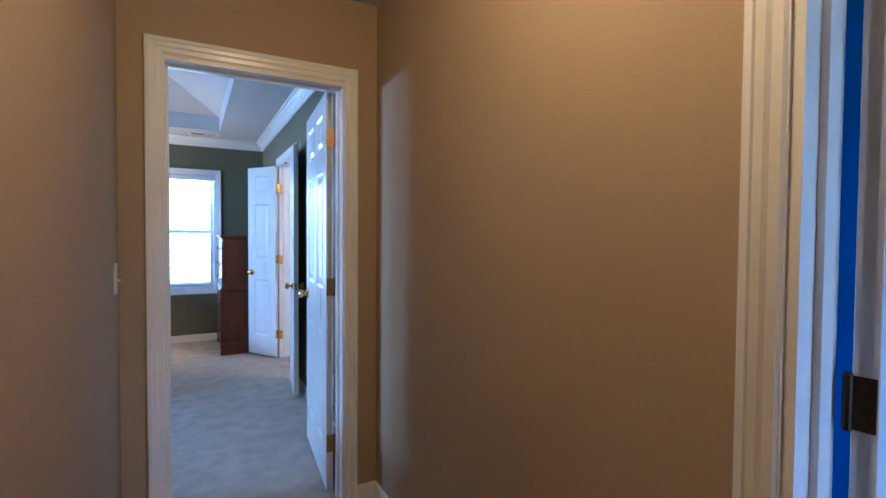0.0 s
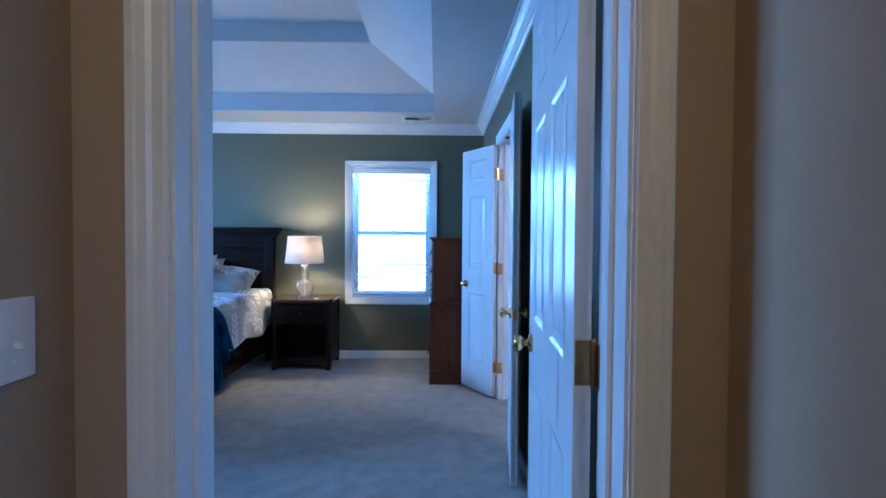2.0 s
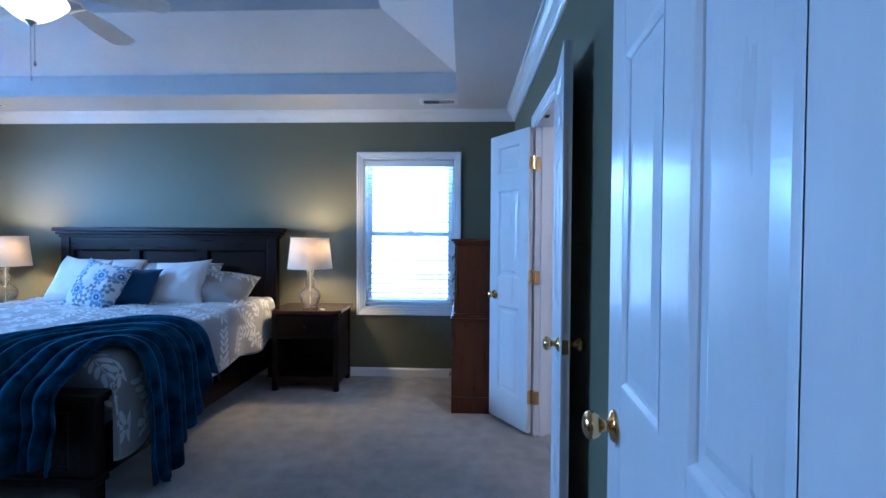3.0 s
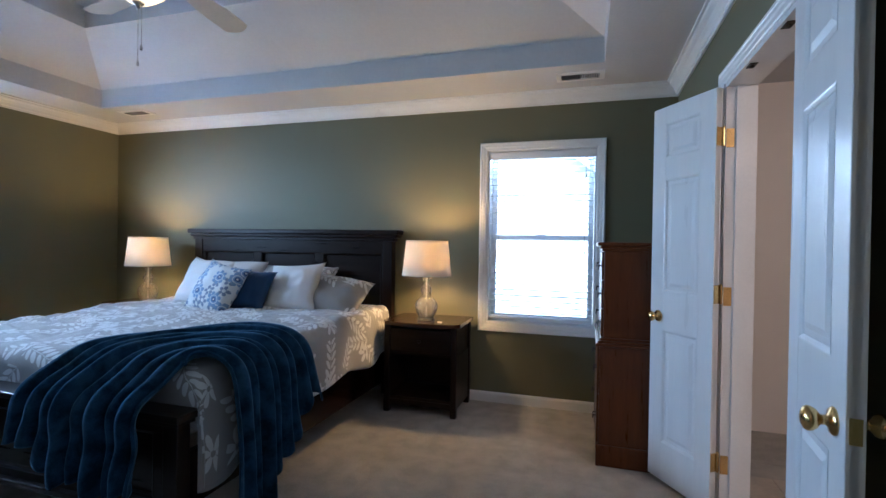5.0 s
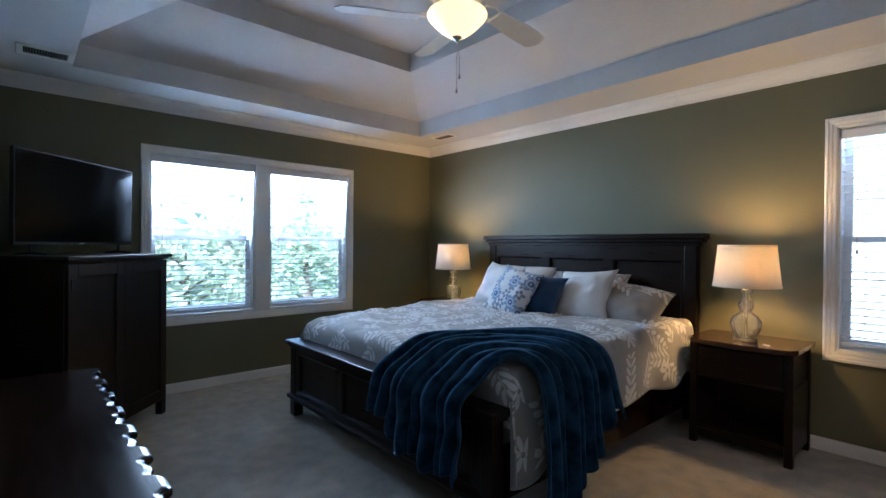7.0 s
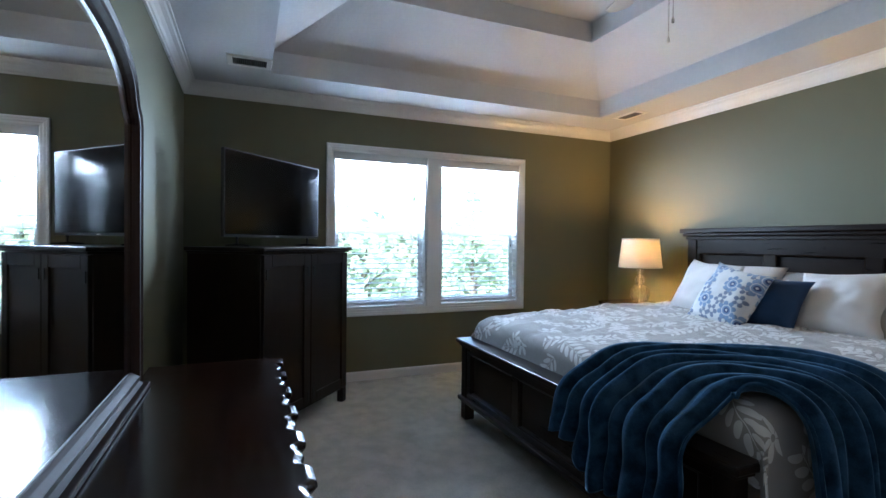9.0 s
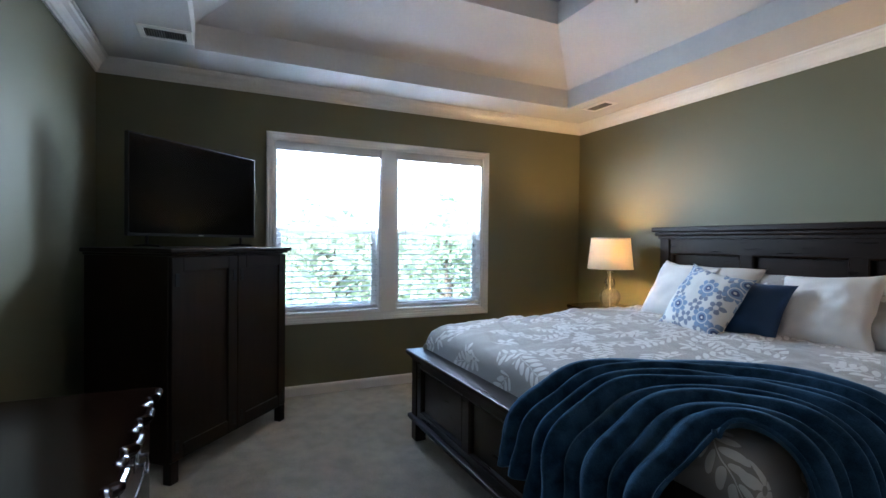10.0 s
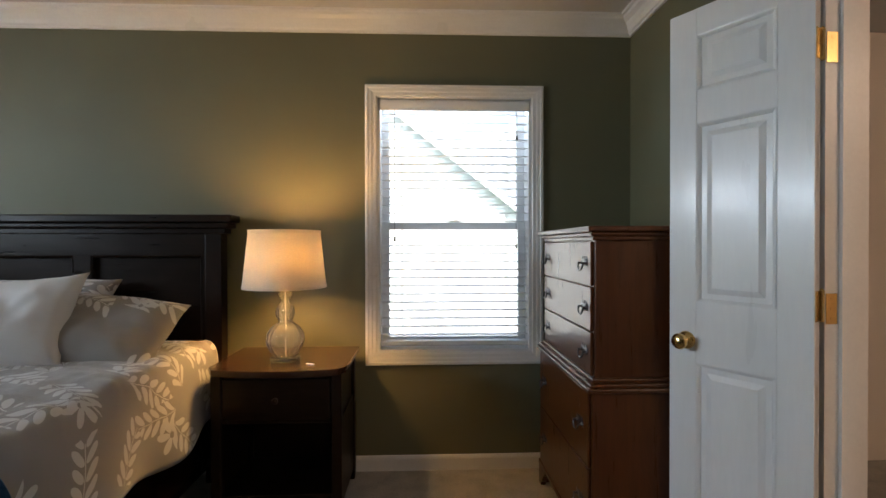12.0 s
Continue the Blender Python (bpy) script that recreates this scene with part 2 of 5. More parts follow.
def part(name, bm, material, parent=None, label="", smooth=False):
    """Links a bmesh as one mesh object under a thing or a part."""
    ob = new(name, mesh_of(name, bm, material, smooth))
    ob.parent = parent
    if label:
        ob["label"] = label
    return ob


def thing(name, m, label, category, group="", kind=""):
    ob = new(name)
    ob.empty_display_size = 0.1
    ob.matrix_world = m
    return tagged(ob, label, category, group, kind)


def structure(name, bm, material, label, category, smooth=False):
    ob = new(name, mesh_of(name, bm, material, smooth))
    return tagged(ob, label, category, kind="structure")


def B():
    return bmesh.new()


def wall_x(name, y0, y1, x0, x1, z1, holes, material, label):
    """A wall along x from y0 to y1 thick; holes are (x0, x1, z0, z1)."""
    bm = B()
    xs = sorted({x0, x1, *[h[0] for h in holes], *[h[1] for h in holes]})
    for a, b in zip(xs, xs[1:]):
        cut = [h for h in holes if h[0] <= a + 1e-6 and h[1] >= b - 1e-6]
        z = 0
        for h in cut:
            if h[2] > z:
                add_box(bm, (a, y0, z), (b, y1, h[2]))
            z = h[3]
        add_box(bm, (a, y0, z), (b, y1, z1))
    return structure(name, bm, material, label, "wall")


def wall_y(name, x0, x1, y0, y1, z1, holes, material, label):
    bm = B()
    ys = sorted({y0, y1, *[h[0] for h in holes], *[h[1] for h in holes]})
    for a, b in zip(ys, ys[1:]):
        cut = [h for h in holes if h[0] <= a + 1e-6 and h[1] >= b - 1e-6]
        z = 0
        for h in cut:
            if h[2] > z:
                add_box(bm, (x0, a, z), (x1, b, h[2]))
            z = h[3]
        add_box(bm, (x0, a, z), (x1, b, z1))
    return structure(name, bm, material, label, "wall")


# ---- structure ----
W1 = (-0.265, 0.582, 0.645, 2.044)               # north window: x0, x1, z0, z1
W2A, W2B = (4.463, 5.331, 0.645, 2.040), (5.470, 6.330, 0.645, 2.040)
BD = (0.218, 0.964, 2.045)                       # bedroom door opening
DD = (5.24, 6.222, 2.06)                        # double door opening in the east wall
HD = (0.55, 1.320, 2.045)                         # side door of the hall

wall_x("wall_north", YN, YN + 0.15, XW - 0.15, XE, 2.6, [W1], SAGE, "sage green painted bedroom wall with one window")
wall_y("wall_west", XW - 0.15, XW, YS - 0.12, YN, 2.6, [W2A, W2B], SAGE, "sage green painted bedroom wall with twin windows")
wall_y("wall_east", XE, XE + 0.13, YS, YN + 0.15, 2.6, [(DD[0], DD[1], 0, DD[2])], SAGE, "sage green painted bedroom wall with a double door opening")
wall_x("wall_south", YD + 0.07, YS, XW, XE, 2.6, [(BD[0], BD[1], 0, BD[2])], SAGE, "sage green painted bedroom wall with the doorway")
wall_x("wall_hall_north", YD, YD + 0.07, HX0 - 0.1, XE + 0.1, 2.6, [(BD[0], BD[1], 0, BD[2])], TAUPE, "taupe painted end wall of the hallway")
wall_y("wall_hall_west", HX0 - 0.1, HX0, HY0, YD, 2.6, [], TAUPE, "taupe painted hallway wall with a light switch")
wall_y("wall_hall_east", HX1, HX1 + 0.12, HY0, YD, 2.6, [(HD[0], HD[1], 0, HD[2])], TAUPE, "taupe painted hallway wall with a side door")
wall_x("wall_hall_south", HY0 - 0.1, HY0, HX0 - 0.1, HX1 + 0.12, 2.6, [], TAUPE, "taupe painted wall closing the hallway")
wall_y("wall_bath_east", 2.95, 3.05, 3.2, 7.65, 2.6, [], CREAM, "cream painted bathroom wall")
wall_x("wall_bath_north", 7.5, 7.65, XE + 0.13, 3.05, 2.6, [], CREAM, "cream painted bathroom wall")
wall_x("wall_bath_south", 3.2, 3.3, XE + 0.13, 3.05, 2.6, [], CREAM, "cream painted bathroom wall")
wall_y("wall_side_room_east", 3.0, 3.1, -1.7, 3.2, 2.6, [], BLUE, "blue painted wall of the side room")
wall_x("wall_side_room_north", 2.2, 2.3, HX1 + 0.12, 3.1, 2.6, [], BLUE, "blue painted wall of the side room")
# unseen wall; its opening is added to let daylight onto the blue walls
wall_x("wall_side_room_south", -1.7, -1.6, HX1 + 0.12, 3.1, 2.6, [(1.6, 2.7, 0.7, 2.1)], BLUE, "blue painted wall of the side room")

bm = B()
add_box(bm, (XW - 0.15, HY0 - 0.1, -0.12), (3.1, YN + 0.15, 0.0))
structure("floor", bm, CARPET, "beige wall-to-wall carpet with soft pile", "floor")

# tray ceiling: flat border, step, slope, step, flat top
bm = B()


def rect(x0, y0, x1, y1, z):
    return [bm.verts.new(p) for p in ((x0, y0, z), (x1, y0, z), (x1, y1, z), (x0, y1, z))]


rings = [rect(XW - 0.1, YS - 0.1, XE + 0.1, YN + 0.1, ZC), rect(TX0, TY0, TX1, TY1, ZC), rect(TX0 + 0.004, TY0 + 0.004, TX1 - 0.004, TY1 - 0.004, ZT),
         rect(UX0, UY0, UX1, UY1, ZU), rect(UX0 + 0.003, UY0 + 0.003, UX1 - 0.003, UY1 - 0.003, ZTOP)]
for a, b in zip(rings, rings[1:]):
    for k in range(4):
        j = (k + 1) % 4
        bm.faces.new((a[k], a[j], b[j], b[k]))
bm.faces.new(rings[-1])
structure("ceiling", bm, CEIL, "white textured tray ceiling with sloped sides", "ceiling")
# unseen deck and upstand, added to keep sun and sky off the tray
bm = B()
add_box(bm, (XW - 0.15, YS - 0.15, 3.2), (XE + 0.2, YN + 0.15, 3.3))
structure("roof_deck", bm, CEIL, "unseen deck added above the tray ceiling to keep daylight out", "roof")
bm = B()
for x0, y0, x1, y1 in ((XW - 0.15, YS - 0.15, XW - 0.1, YN + 0.15), (XE + 0.15, YS - 0.15, XE + 0.2, YN + 0.15), (XW, YS - 0.15, XE + 0.15, YS - 0.1), (XW, YN + 0.1, XE + 0.15, YN + 0.15)):
    add_box(bm, (x0, y0, 2.6), (x1, y1, 3.2))
structure("attic_wall", bm, CEIL, "unseen upstand added round the tray ceiling to keep daylight out", "wall")
bm = B()
add_box(bm, (HX0 - 0.1, HY0 - 0.1, 2.44), (HX1 + 0.12, YD + 0.07, 2.62))
structure("ceiling_hall", bm, CEIL, "white textured hallway ceiling", "ceiling")
bm = B()
add_box(bm, (XE + 0.13, 3.2, 2.44), (3.05, 7.65, 2.62))
structure("ceiling_bath", bm, CEIL, "white bathroom ceiling", "ceiling")
bm = B()
add_box(bm, (HX1 + 0.12, -1.7, 2.44), (3.1, 2.3, 2.62))
structure("ceiling_side_room", bm, CEIL, "white side room ceiling", "ceiling")

# crown moulding round the bedroom
bm = B()
prof = [(0.0, -0.098), (0.012, -0.098), (0.014, -0.086), (0.022, -0.080), (0.030, -0.062), (0.046, -0.040), (0.066, -0.026), (0.072, -0.014), (0.084, -0.012), (0.086, 0.0)]
rows = []
for d, z in prof:
    rows.append([bm.verts.new(p) for p in ((XW + d, YS + d, ZC + z), (XE - d, YS + d, ZC + z), (XE - d, YN - d, ZC + z), (XW + d, YN - d, ZC + z))])
for a, b in zip(rows, rows[1:]):
    for k in range(4):
        j = (k + 1) % 4
        bm.faces.new((a[k], a[j], b[j], b[k]))
structure("trim_crown", bm, TRIM, "white painted crown moulding", "moulding")

BASE = [(0.0, 0.0), (0.013, 0.0), (0.013, 0.062), (0.010, 0.072), (0.005, 0.080), (0.0, 0.082)]
for k, (p0, p1, out) in enumerate([
        ((XW, YN, 0), (XE, YN, 0), (0, -1, 0)), ((XW, YS, 0), (XW, YN, 0), (1, 0, 0)), ((XW, YS, 0), (BD[0] - 0.066, YS, 0), (0, 1, 0)),
        ((BD[1] + 0.066, YS, 0), (XE, YS, 0), (0, 1, 0)), ((XE, YS, 0), (XE, DD[0] - 0.066, 0), (-1, 0, 0)), ((XE, DD[1] + 0.066, 0), (XE, YN, 0), (-1, 0, 0)),
        ((HX0, HY0, 0), (HX0, YD, 0), (1, 0, 0)), ((HX1, HD[1] + 0.066, 0), (HX1, YD, 0), (-1, 0, 0)), ((HX1, HY0, 0), (HX1, HD[0] - 0.066, 0), (-1, 0, 0)),
        ((BD[1] + 0.066, YD, 0), (HX1, YD, 0), (0, -1, 0)), ((HX0, YD, 0), (BD[0] - 0.066, YD, 0), (0, -1, 0))]):
    bm = B()
    run_profile(bm, p0, p1, out, BASE)
    structure("baseboard", bm, TRIM, "white painted baseboard above the carpet", "baseboard")

CASING = [(0.0, 0.0), (0.0, 0.014), (0.004, 0.018), (0.016, 0.019), (0.020, 0.016), (0.034, 0.015), (0.042, 0.011), (0.058, 0.010), (0.063, 0.006), (0.066, 0.006), (0.066, 0.0)]


def casing(name, f, u0, u1, w0, w1, closed, label):
    bm = B()
    frame_run(bm, f, u0 - 0.066, u1 + 0.066, w0 - (0.066 if closed else 0), w1 + 0.066, CASING, closed)
    return structure(name, bm, TRIM, label, "trim")


def on_north(u, w, d):
    return Vector((u, YN - d, w))


def on_west(u, w, d):
    return Vector((XW + d, u, w))


def on_east(u, w, d):
    return Vector((XE - d, u, w))


casing("trim_door_casing", lambda u, w, d: Vector((u, YD - d, w)), BD[0], BD[1], 0, BD[2], False, "white moulded door casing in the hallway")
casing("trim_door_casing", lambda u, w, d: Vector((u, YS + d, w)), BD[0], BD[1], 0, BD[2], False, "white moulded door casing in the bedroom")
casing("trim_door_casing", on_east, DD[0], DD[1], 0, DD[2], False, "white moulded casing of the double door")
casing("trim_door_casing", lambda u, w, d: Vector((HX1 - d, u, w)), HD[0], HD[1], 0, HD[2], False, "white moulded casing of the hallway side door")
casing("trim_window_casing", on_north, W1[0], W1[1], W1[2], W1[3], True, "white moulded window casing")
casing("trim_window_casing", on_west, W2A[0], W2B[1], W2A[2], W2A[3], True, "white moulded casing round the twin windows")
bm = B()
add_box(bm, (XW - 0.02, W2A[1], W2A[2]), (XW + 0.012, W2B[0], W2A[3]), 0.003)
structure("trim_mullion", bm, TRIM, "white flat mullion between the twin windows", "trim")

# door jambs with stops
bm = B()
for a, b in ((BD[0], BD[0] + 0.006), (BD[1] - 0.006, BD[1])):
    add_box(bm, (a, YD, 0), (b, YS, BD[2]))
add_box(bm, (BD[0] + 0.006, YD, BD[2] - 0.018), (BD[1] - 0.006, YS, BD[2]))
add_box(bm, (BD[0] + 0.006, YS - 0.075, 0), (BD[0] + 0.016, YS - 0.040, BD[2] - 0.018))
add_box(bm, (BD[1] - 0.016, YS - 0.075, 0), (BD[1] - 0.006, YS - 0.040, BD[2] - 0.018))
add_box(bm, (BD[0] + 0.016, YS - 0.075, BD[2] - 0.030), (BD[1] - 0.016, YS - 0.040, BD[2] - 0.018))
structure("trim_door_jamb", bm, TRIM, "white painted door jamb with stop", "trim")
bm = B()
for a, b in ((DD[0], DD[0] + 0.018), (DD[1] - 0.018, DD[1])):
    add_box(bm, (XE, a, 0), (XE + 0.13, b, DD[2]))
add_box(bm, (XE, DD[0] + 0.018, DD[2] - 0.018), (XE + 0.13, DD[1] - 0.018, DD[2]))
for a, b in ((DD[0] + 0.018, DD[0] + 0.030), (DD[1] - 0.030, DD[1] - 0.018)):
    add_box(bm, (XE + 0.042, a, 0), (XE + 0.078, b, DD[2] - 0.018))
structure("trim_door_jamb", bm, TRIM, "white painted jamb of the double door", "trim")
bm = B()
for a, b in ((HD[0], HD[0] + 0.018), (HD[1] - 0.018, HD[1])):
    add_box(bm, (HX1, a, 0), (HX1 + 0.12, b, HD[2]))
add_box(bm, (HX1, HD[0] + 0.018, HD[2] - 0.018), (HX1 + 0.12, HD[1] - 0.018, HD[2]))
add_box(bm, (HX1 + 0.045, HD[1] - 0.030, 0), (HX1 + 0.080, HD[1] - 0.018, HD[2] - 0.018))
structure("trim_door_jamb", bm, TRIM, "white painted jamb of the hallway side door", "trim")

# ---- doors ----
T = 0.035


def panel_door(name, m, w, columns, label, side=1, h=2.03, knob_side=True, hinge_material=BRASS, knob_z=0.945):
    """A leaf hinged at its origin: it runs along +x, its thickness along -y."""
    d = thing(name, m, label, "door", kind="structure")
    st, mid = 0.095, 0.10
    rails = [(0, 0.215), (0.825, 1.03), (1.64, 1.75), (h - 0.09, h)]
    bands = [(0.215, 0.825), (1.03, 1.64), (1.75, h - 0.09)]
    cols = [(st, w - st)] if columns == 1 else [(st, (w - mid) / 2), ((w + mid) / 2, w - st)]
    bm = B()
    add_box(bm, (0.0, -T + 0.009, 0.012), (w, -0.009, h))
    for a, b in [(0, st), (w - st, w)] + ([((w - mid) / 2, (w + mid) / 2)] if columns == 2 else []):
        add_box(bm, (a, -T, 0.012), (b, 0, h), 0.0015)
    for z0, z1 in rails:
        for a, b in cols:
            add_box(bm, (a, -T + 0.0006, max(z0, 0.012)), (b, -0.0006, z1))
    for a, b in cols:
        for z0, z1 in bands:
            for s in (0, 1):
                f = (lambda u, q, e: Vector((u, e, q))) if s else (lambda u, q, e: Vector((u, -T - e, q)))
                frame_run(bm, f, a, b, z0, z1, [(0, 0.0005), (0.004, -0.0005), (0.012, -0.006), (0.014, -0.0095)])
    part("leaf", bm, DOORW, d)
    for a, b in cols:
        for z0, z1 in bands:
            bm = B()
            i = 0.030
            for s in (0, 1):
                f = (lambda u, q, e: Vector((u, e, q))) if s else (lambda u, q, e: Vector((u, -T - e, q)))
                frame_run(bm, f, a + i, b - i, z0 + i, z1 - i, [(0, -0.0095), (0.020, -0.0025), (0.024, -0.0025)])
                c = [(a + i + 0.024, z0 + i + 0.024), (b - i - 0.024, z0 + i + 0.024), (b - i - 0.024, z1 - i - 0.024), (a + i + 0.024, z1 - i - 0.024)]
                bm.faces.new([bm.verts.new(f(u, q, -0.0025)) for u, q in c])
            part("panel", bm, DOORW, d)
    for z in (0.25, 1.05, 1.80):
        bm = B()
        lathe(bm, [(0.006, z - 0.046), (0.007, z - 0.044), (0.007, z + 0.044), (0.006, z + 0.046), (0.003, z + 0.050)], 10, (-0.004, 0.004, 0))
        add_box(bm, (-0.0022, -T + 0.003, z - 0.044), (-0.0002, 0.0, z + 0.044), 0.0006)
        for q in (-0.028, 0.0, 0.028):
            add_box(bm, (-0.0032, -0.020, z + q - 0.003), (-0.0022, -0.014, z + q + 0.003))
        part("hinge", bm, hinge_material, d, "brass butt hinge")
    if knob_side:
        for s in (1, -1):
            bm = B()
            turn = Matrix.Translation((w - 0.062, 0 if s > 0 else -T, knob_z)) @ Matrix.Rotation(radians(-90 * s), 4, 'X')
            lathe(bm, [(0.031, 0), (0.031, 0.003), (0.027, 0.008), (0.013, 0.012), (0.0105, 0.018), (0.012, 0.026), (0.021, 0.032), (0.0265, 0.041), (0.0275, 0.048), (0.024, 0.055), (0.014, 0.060), (0.0, 0.061)], 20, m=turn)
            part("door_knob", bm, BRASS, d, "polished brass round knob", True)
        bm = B()
        add_box(bm, (w - 0.0002, -T + 0.006, knob_z - 0.027), (w + 0.0018, -0.006, knob_z + 0.028), 0.0006)
        part("latch_plate", bm, BRASS, d)
    if side < 0:
        for o in d.children:
            o.data.transform(Matrix.Diagonal((1, -1, 1, 1)))
            o.data.flip_normals()
    return d


# bedroom door, swung about 85 degrees into the room
door_main = panel_door("door_1", pose(0.948, YS + 0.008, 0.005, 0, 0, 85.6), 0.715, 2, "white six-panel bedroom door standing open", -1, hinge_material=SHADED_BRASS)
# leaves of the double door, folded back towards the wall
door_leaf = panel_door("door_2", pose(XE - 0.015, DD[1] - 0.017, 0.008, 0, 0, 122.0), 0.43, 1, "white three-panel door leaf folded open beside a chest", -1, knob_z=0.897)
panel_door("door_3", pose(XE - 0.022, DD[0] + 0.016, 0.008, 0, 0, 263.4), 0.44, 1, "white three-panel door leaf folded open near the wall", 1, knob_z=0.897)
panel_door("door_4", pose(HX1 + 0.125, HD[1] - 0.038, 0.005, 0, 0, 8.0), 0.72, 2, "white six-panel side door standing open", 1, hinge_material=AGED)
panel_door("door_5", pose(2.94, 5.55, 0.005, 0, 0, 90.0), 0.62, 2, "white six-panel bathroom closet door, closed", 1)


def jamb_leaves(door, lo, hi, material):
    """The hinges' other leaves, let into the jamb: lo and hi are a leaf's corners round its middle height."""
    inv = door.matrix_world.inverted()
    for z in (0.25, 1.05, 1.80):
        bm = B()
        add_box(bm, (lo[0], lo[1], z - 0.044), (hi[0], hi[1], z + 0.044), 0.0006)
        for q in (-0.028, 0.0, 0.028):
            c = ((lo[0] + hi[0]) / 2, (lo[1] + hi[1]) / 2)
            r = [0.003 if b - a > 0.01 else (b - a) / 2 + 0.0008 for a, b in zip(lo, hi)]
            add_box(bm, (c[0] - r[0], c[1] - r[1], z + q - 0.003), (c[0] + r[0], c[1] + r[1], z + q + 0.003))
        bm.transform(inv)
        part("jamb_hinge_leaf", bm, material, door, "brass hinge leaf with three screws")


jamb_leaves(door_main, (BD[1] - 0.0080, YS - 0.036), (BD[1] - 0.0062, YS), SHADED_BRASS)
jamb_leaves(door_leaf, (XE + 0.002, DD[1] - 0.0200), (XE + 0.036, DD[1] - 0.0182), BRASS)
# ball catches on the double door's head
for y in (5.55, 5.93):
    bm = B()
    add_box(bm, (XE + 0.010, y - 0.030, DD[2] - 0.022), (XE + 0.040, y + 0.030, DD[2] - 0.0185), 0.001)
    lathe(bm, [(0.007, -0.030), (0.009, -0.026), (0.009, -0.022)], 10, (XE + 0.025, y, DD[2]))
    tagged(part("ball_catch", bm, AGED), "small bronze ball catch under the door head", "catch", "ball catches")

# ---- windows ----


def window(name, f, u0, u1, z0, z1, label):
    """A double-hung window: f(u, z, d) places a point d metres out from the wall's inner face."""
    w = thing(name, Matrix.Identity(4), label, "window", kind="structure")

    def bx(bm, a, b, c, d, e, g, bev=0.0):
        p, q = f(a, c, e), f(b, d, g)
        add_box(bm, tuple(min(i, j) for i, j in zip(p, q)), tuple(max(i, j) for i, j in zip(p, q)), bev)
    bm = B()
    bx(bm, u0, u0 + 0.014, z0, z1, 0.0, 0.15)
    bx(bm, u1 - 0.014, u1, z0, z1, 0.0, 0.15)
    bx(bm, u0 + 0.014, u1 - 0.014, z1 - 0.014, z1, 0.0, 0.15)
    bx(bm, u0 + 0.014, u1 - 0.014, z0, z0 + 0.016, 0.0, 0.15)
    part("window_frame", bm, VINYL, w)
    a, b = u0 + 0.016, u1 - 0.016
    zm = (z0 + z1) / 2 + 0.002
    for k, (lo, hi, d0) in enumerate(((z0 + 0.018, zm + 0.018, 0.082), (zm - 0.018, z1 - 0.016, 0.116))):
        bm = B()
        bx(bm, a, a + 0.042, lo, hi, d0, d0 + 0.03, 0.003)
        bx(bm, b - 0.042, b, lo, hi, d0, d0 + 0.03, 0.003)
        bx(bm, a + 0.04, b - 0.04, lo, lo + (0.055 if k == 0 else 0.036), d0 + 0.001, d0 + 0.029, 0.003)
        bx(bm, a + 0.04, b - 0.04, hi - 0.036, hi, d0 + 0.001, d0 + 0.029, 0.003)
        s = part("sash", bm, VINYL, w)
        bm = B()
        bx(bm, a + 0.038, b - 0.038, lo + 0.03, hi - 0.03, d0 + 0.013, d0 + 0.017)
        p = part("pane", bm, PANE, s)
        p.visible_shadow = False
        if k == 0:
            bm = B()
            m = (a + b) / 2
            bx(bm, m - 0.032, m + 0.032, hi, hi + 0.008, d0 + 0.004, d0 + 0.026, 0.002)
            bx(bm, m - 0.012, m + 0.030, hi + 0.008, hi + 0.016, d0 + 0.008, d0 + 0.022, 0.003)
            part("sash_lock", bm, PLASTIC, s)
    return w


